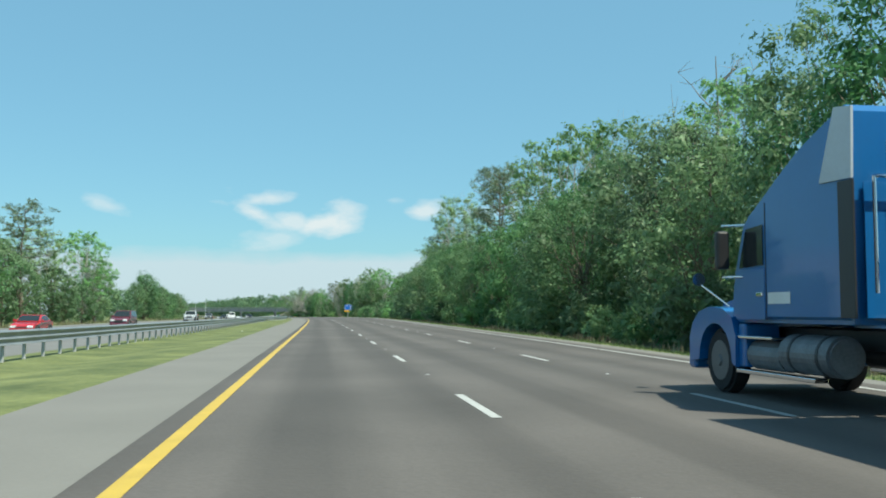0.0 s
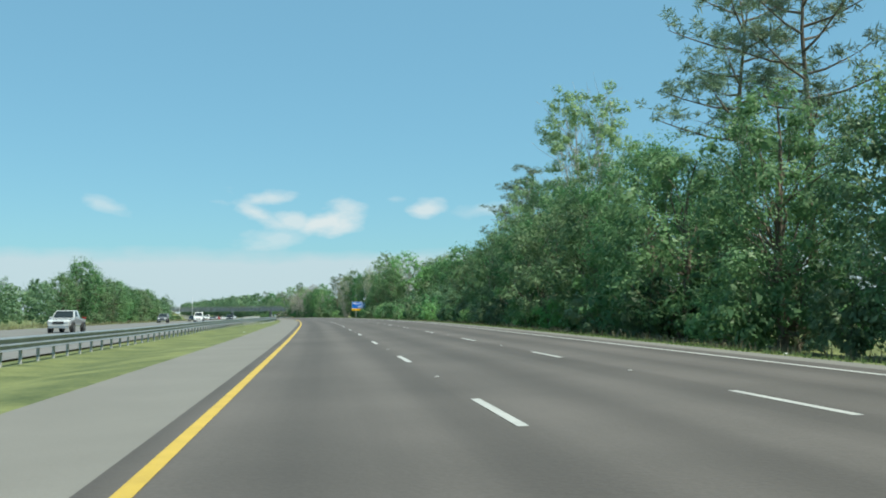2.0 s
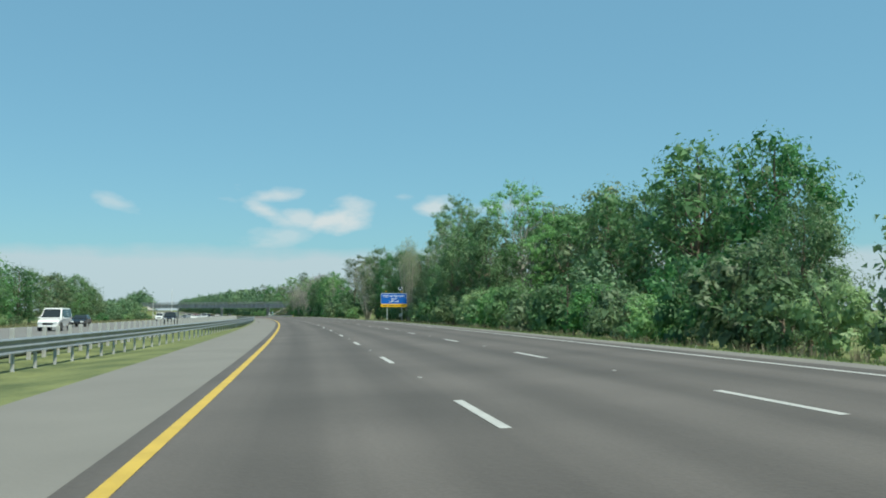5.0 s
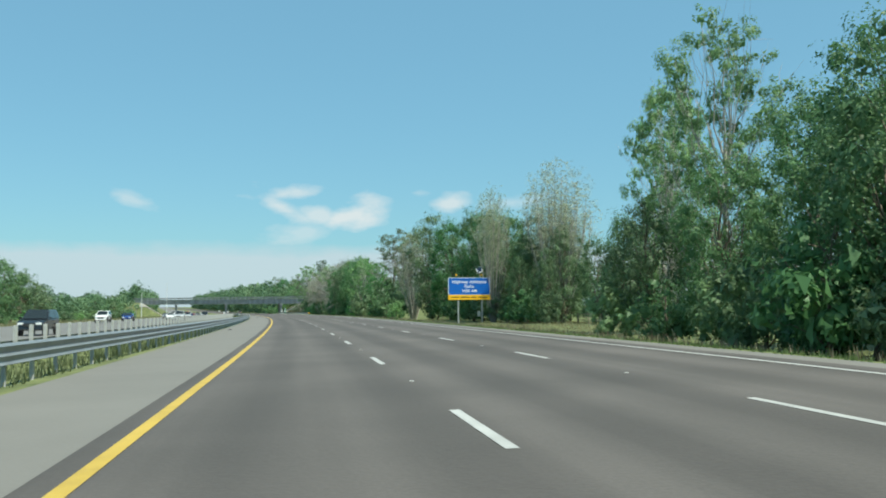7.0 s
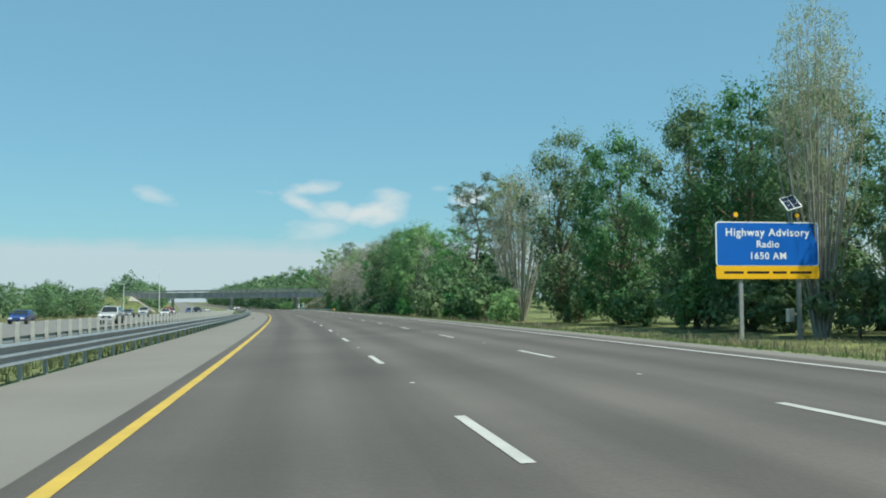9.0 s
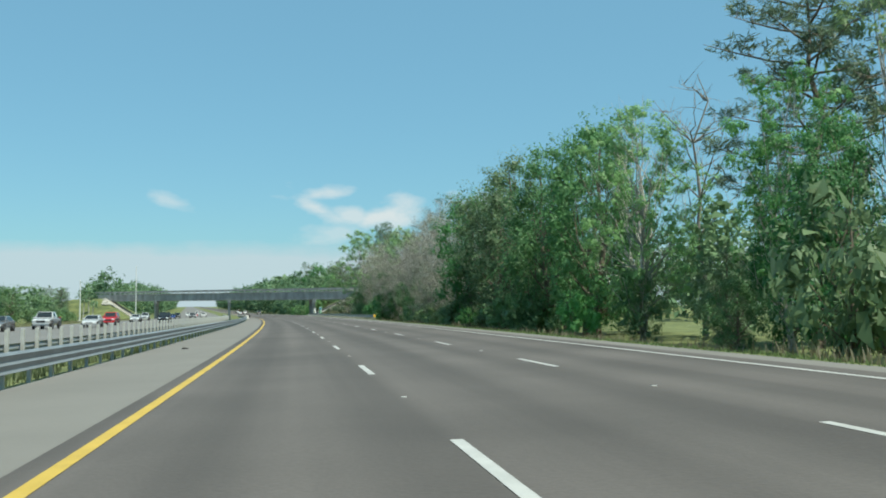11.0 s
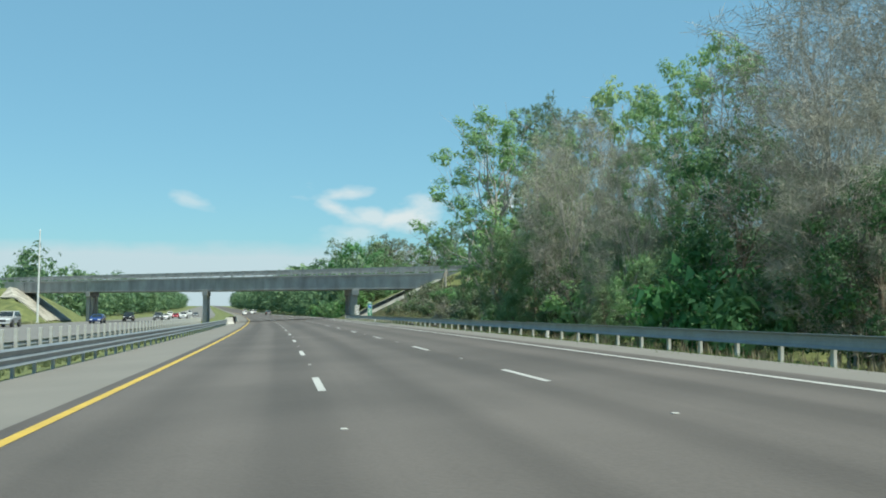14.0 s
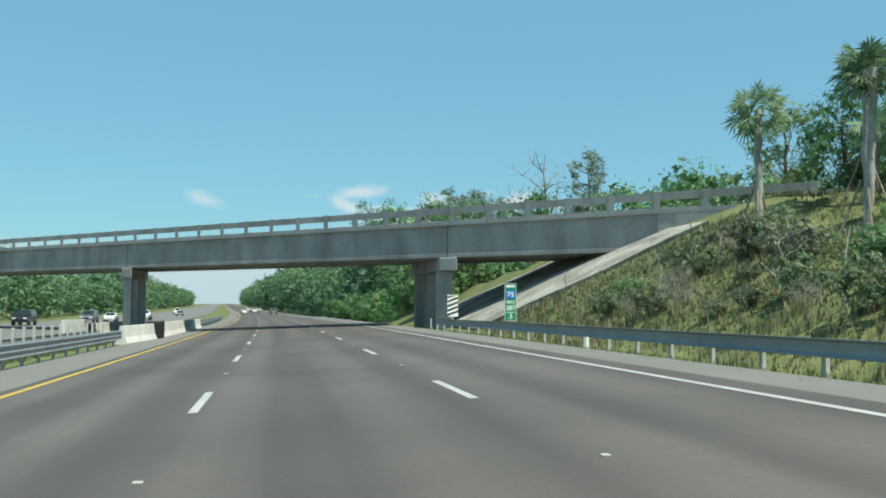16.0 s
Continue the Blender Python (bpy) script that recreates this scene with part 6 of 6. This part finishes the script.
        part("exhaust_stack", bm, M_CHROME, root, "chrome exhaust stack")
        bm = bmesh.new(); tube(bm, (sx * 0.55, -4.3, 1.5), (sx * 0.55, -4.3, 2.9), 0.025, 0.025, 8); tube(bm, (sx * 0.95, -4.3, 1.5), (sx * 0.95, -4.3, 2.9), 0.025, 0.025, 8); tube(bm, (sx * 0.55, -4.3, 2.9), (sx * 0.95, -4.3, 2.9), 0.025, 0.025, 8)
        part("grab_rail", bm, M_CHROME, root)
        bm = bmesh.new(); box(bm, (sx * 0.86 - 0.18, 0.42, 0.72), (sx * 0.86 + 0.18, 0.6, 0.92), 0.04)
        part("headlight", bm, M_HEADLAMP, root)
    for x, c in ((-0.2, M_TRIM), (0.15, M_TAIL), (0.35, M_BLUE)):
        bm = bmesh.new()
        pts = [Vector((x, -4.2, 2.3)), Vector((x - 0.1, -4.5, 1.8)), Vector((x + 0.1, -4.9, 1.3)), Vector((x, -5.3, 1.25))]
        for a, b in zip(pts, pts[1:]):
            tube(bm, a, b, 0.025, 0.025, 8)
        part("air_hose", bm, c, root)
    for sx in (-1, 1):                                        # windscreen halves
        bm = bmesh.new()
        (y0, z0), (y1, z1) = (-1.0, 1.66), (-1.35, 2.52)
        pts = [(sx * 0.04, y0 + 0.035, z0), (sx * 1.05, y0 + 0.02, z0), (sx * 0.98, y1 + 0.05, z1), (sx * 0.04, y1 + 0.06, z1)]
        a = [bm.verts.new(p) for p in pts]; b = [bm.verts.new((x, y + 0.01, z + 0.004)) for x, y, z in pts]
        bm.faces.new(a[::-1]); bm.faces.new(b)
        for i in range(4):
            bm.faces.new((a[i], a[(i + 1) % 4], b[(i + 1) % 4], b[i]))
        bmesh.ops.recalc_face_normals(bm, faces=bm.faces)
        part("windscreen", bm, M_GLASS_DARK, cab)
    bm = bmesh.new(); box(bm, (-0.7, 0.58, 0.55), (0.7, 0.66, 1.0), 0.02)
    part("grille", bm, M_CHROME, root)
    bm = bmesh.new(); box(bm, (-1.2, 0.42, 0.33), (1.2, 0.7, 0.6), 0.06)
    part("bumper", bm, M_TRUCK, root)
    for x in (-0.42, 0.42):
        bm = bmesh.new(); box(bm, (x - 0.06, -8.0, 0.78), (x + 0.06, 0.3, 1.04), 0.01)
        part("frame_rail", bm, M_TRIM, root)
    bm = bmesh.new(); box(bm, (-0.5, -7.2, 1.05), (0.5, -6.1, 1.2), 0.05)
    part("fifth_wheel", bm, M_TRIM, root)
    for y in (-0.4, -6.0, -7.3):
        bm = bmesh.new(); tube(bm, (-0.9, y, 0.52), (0.9, y, 0.52), 0.09, 0.09, 10)
        part("axle", bm, M_TRIM, root)
    bm = bmesh.new(); box(bm, (-1.0, -4.165, 1.2), (1.0, -4.153, 2.85), 0.003)
    part("back_panel", bm, M_TRUCK, root)


build_lorry()


def build_trailer():
    """The long box that the lorry pulls; it stays outside the view, its shadow does not."""
    root = thing("trailer", "long white box trailer coupled behind the blue lorry", "trailer", m=stand(40.1, 5.36, road=True))
    bm = bmesh.new(); box(bm, (-1.28, -19.2, 1.24), (1.28, -5.36, 4.06), 0.04)
    body = part("box_body", bm, PAINTS["white"], root)
    for x in (-1.284, 1.281):
        for y in np.arange(-18.6, -5.6, 1.2):
            bm = bmesh.new(); box(bm, (x, y, 1.3), (x + 0.004, y + 0.06, 4.0))
            part("rib", bm, M_ALU, body)
    for x in (-0.95, 0.95):
        bm = bmesh.new(); tube(bm, (x * 0.75, -8.4, 0.12), (x * 0.75, -8.4, 1.24), 0.06)
        part("landing_leg", bm, M_TRIM, root)
        for y in (-16.8, -18.1):
            wheel(root, x * 1.27, y, 0.5, 0.56)
    for y in (-16.8, -18.1):
        bm = bmesh.new(); tube(bm, (-0.9, y, 0.5), (0.9, y, 0.5), 0.08)
        part("axle", bm, M_TRIM, root)
    bm = bmesh.new(); box(bm, (-0.5, -18.8, 0.85), (0.5, -16.0, 1.24), 0.02)
    part("bogie_frame", bm, M_TRIM, root)
    bm = bmesh.new(); box(bm, (-1.15, -19.2, 0.5), (1.15, -19.1, 0.6), 0.01); box(bm, (-0.7, -19.18, 0.6), (-0.62, -19.1, 1.24)); box(bm, (0.62, -19.18, 0.6), (0.7, -19.1, 1.24))
    part("rear_guard", bm, M_TRIM, root)


build_trailer()

# ---------------------------------------------------------------- rank grass and weeds along the verges
def tufts(name, rng, count, s_of, d_of, high, mat, label):
    s, d = s_of(count), d_of(count)
    keep = (d < 0) | (d > 24) | (s < bridge_s(d) - apron(d) - 0.1)
    s, d = s[keep], d[keep]
    count = len(s)
    x, y = plan(s, d)
    z = ground_z(s, d)
    h = high(count)
    blades = 4
    pos = np.repeat(np.stack([x, y, z], 1), blades, 0)
    hh = np.repeat(h, blades) * rng.uniform(0.6, 1.25, count * blades)
    ang = rng.uniform(0, 2 * math.pi, count * blades)
    off = np.stack([np.cos(ang), np.sin(ang), np.zeros_like(ang)], 1)
    pos = pos + off * (hh * rng.uniform(0.0, 0.5, count * blades))[:, None]
    side = np.stack([-np.sin(ang), np.cos(ang), np.zeros_like(ang)], 1) * (0.012 + 0.05 * hh)[:, None]
    tip = pos + off * (hh * rng.uniform(0.1, 0.6, count * blades))[:, None]
    tip[:, 2] += hh
    pos[:, 2] -= 0.03
    verts = np.stack([pos - side, pos + side, tip], 1).reshape(-1, 3)
    ob = fast_mesh(name, verts, np.arange(len(verts)).reshape(-1, 3), mat, None)
    return tagged(ob, label, "grass", kind="stuff")


M_BLADE = leaf_material("grass_blades", (0.085, 0.12, 0.03), (0.19, 0.235, 0.08), 0.5)
M_BLADE_DULL = leaf_material("rough_grass_blades", (0.048, 0.064, 0.032), (0.128, 0.136, 0.076), 0.4)
M_STRAW = leaf_material("dry_weeds", (0.135, 0.122, 0.066), (0.30, 0.255, 0.155), 0.4)
_g = np.random.default_rng(77)
tufts("median_grass", _g, 14000, lambda n: _g.uniform(296, 680, n), lambda n: _g.uniform(-11.8, -7.35, n), lambda n: _g.uniform(0.08, 0.3, n), M_BLADE, "longer grass between the two guardrails")
tufts("verge_grass", _g, 20000, lambda n: _g.uniform(40, 680, n), lambda n: 8.3 + _g.exponential(1.3, n), lambda n: _g.uniform(0.04, 0.14, n), M_BLADE, "rough green grass of the outer verge")
tufts("verge_weeds", _g, 7000, lambda n: _g.uniform(40, 680, n), lambda n: 11.0 + _g.exponential(1.4, n), lambda n: _g.uniform(0.15, 0.45, n), M_STRAW, "dry straw-coloured weeds at the foot of the trees")
tufts("field_grass", _g, 16000, lambda n: _g.uniform(344, 400, n), lambda n: _g.uniform(10.5, 42, n), lambda n: _g.uniform(0.06, 0.2, n), M_STRAW, "tawny grass of the field behind the sign")
tufts("slope_grass", _g, 34000, lambda n: _g.uniform(612, 672, n), lambda n: _g.uniform(11, 30, n), lambda n: _g.uniform(0.06, 0.2, n), M_BLADE_DULL, "uneven grass on the embankment")
tufts("slope_weeds", _g, 3500, lambda n: _g.uniform(612, 672, n), lambda n: _g.uniform(11, 27, n), lambda n: _g.uniform(0.15, 0.4, n), M_STRAW, "dry weeds on the embankment")
tufts("far_side_grass", _g, 10000, lambda n: _g.uniform(80, 700, n), lambda n: -33.6 - _g.exponential(7, n), lambda n: _g.uniform(0.2, 0.6, n), M_STRAW, "tall dry grass beyond the oncoming lanes")
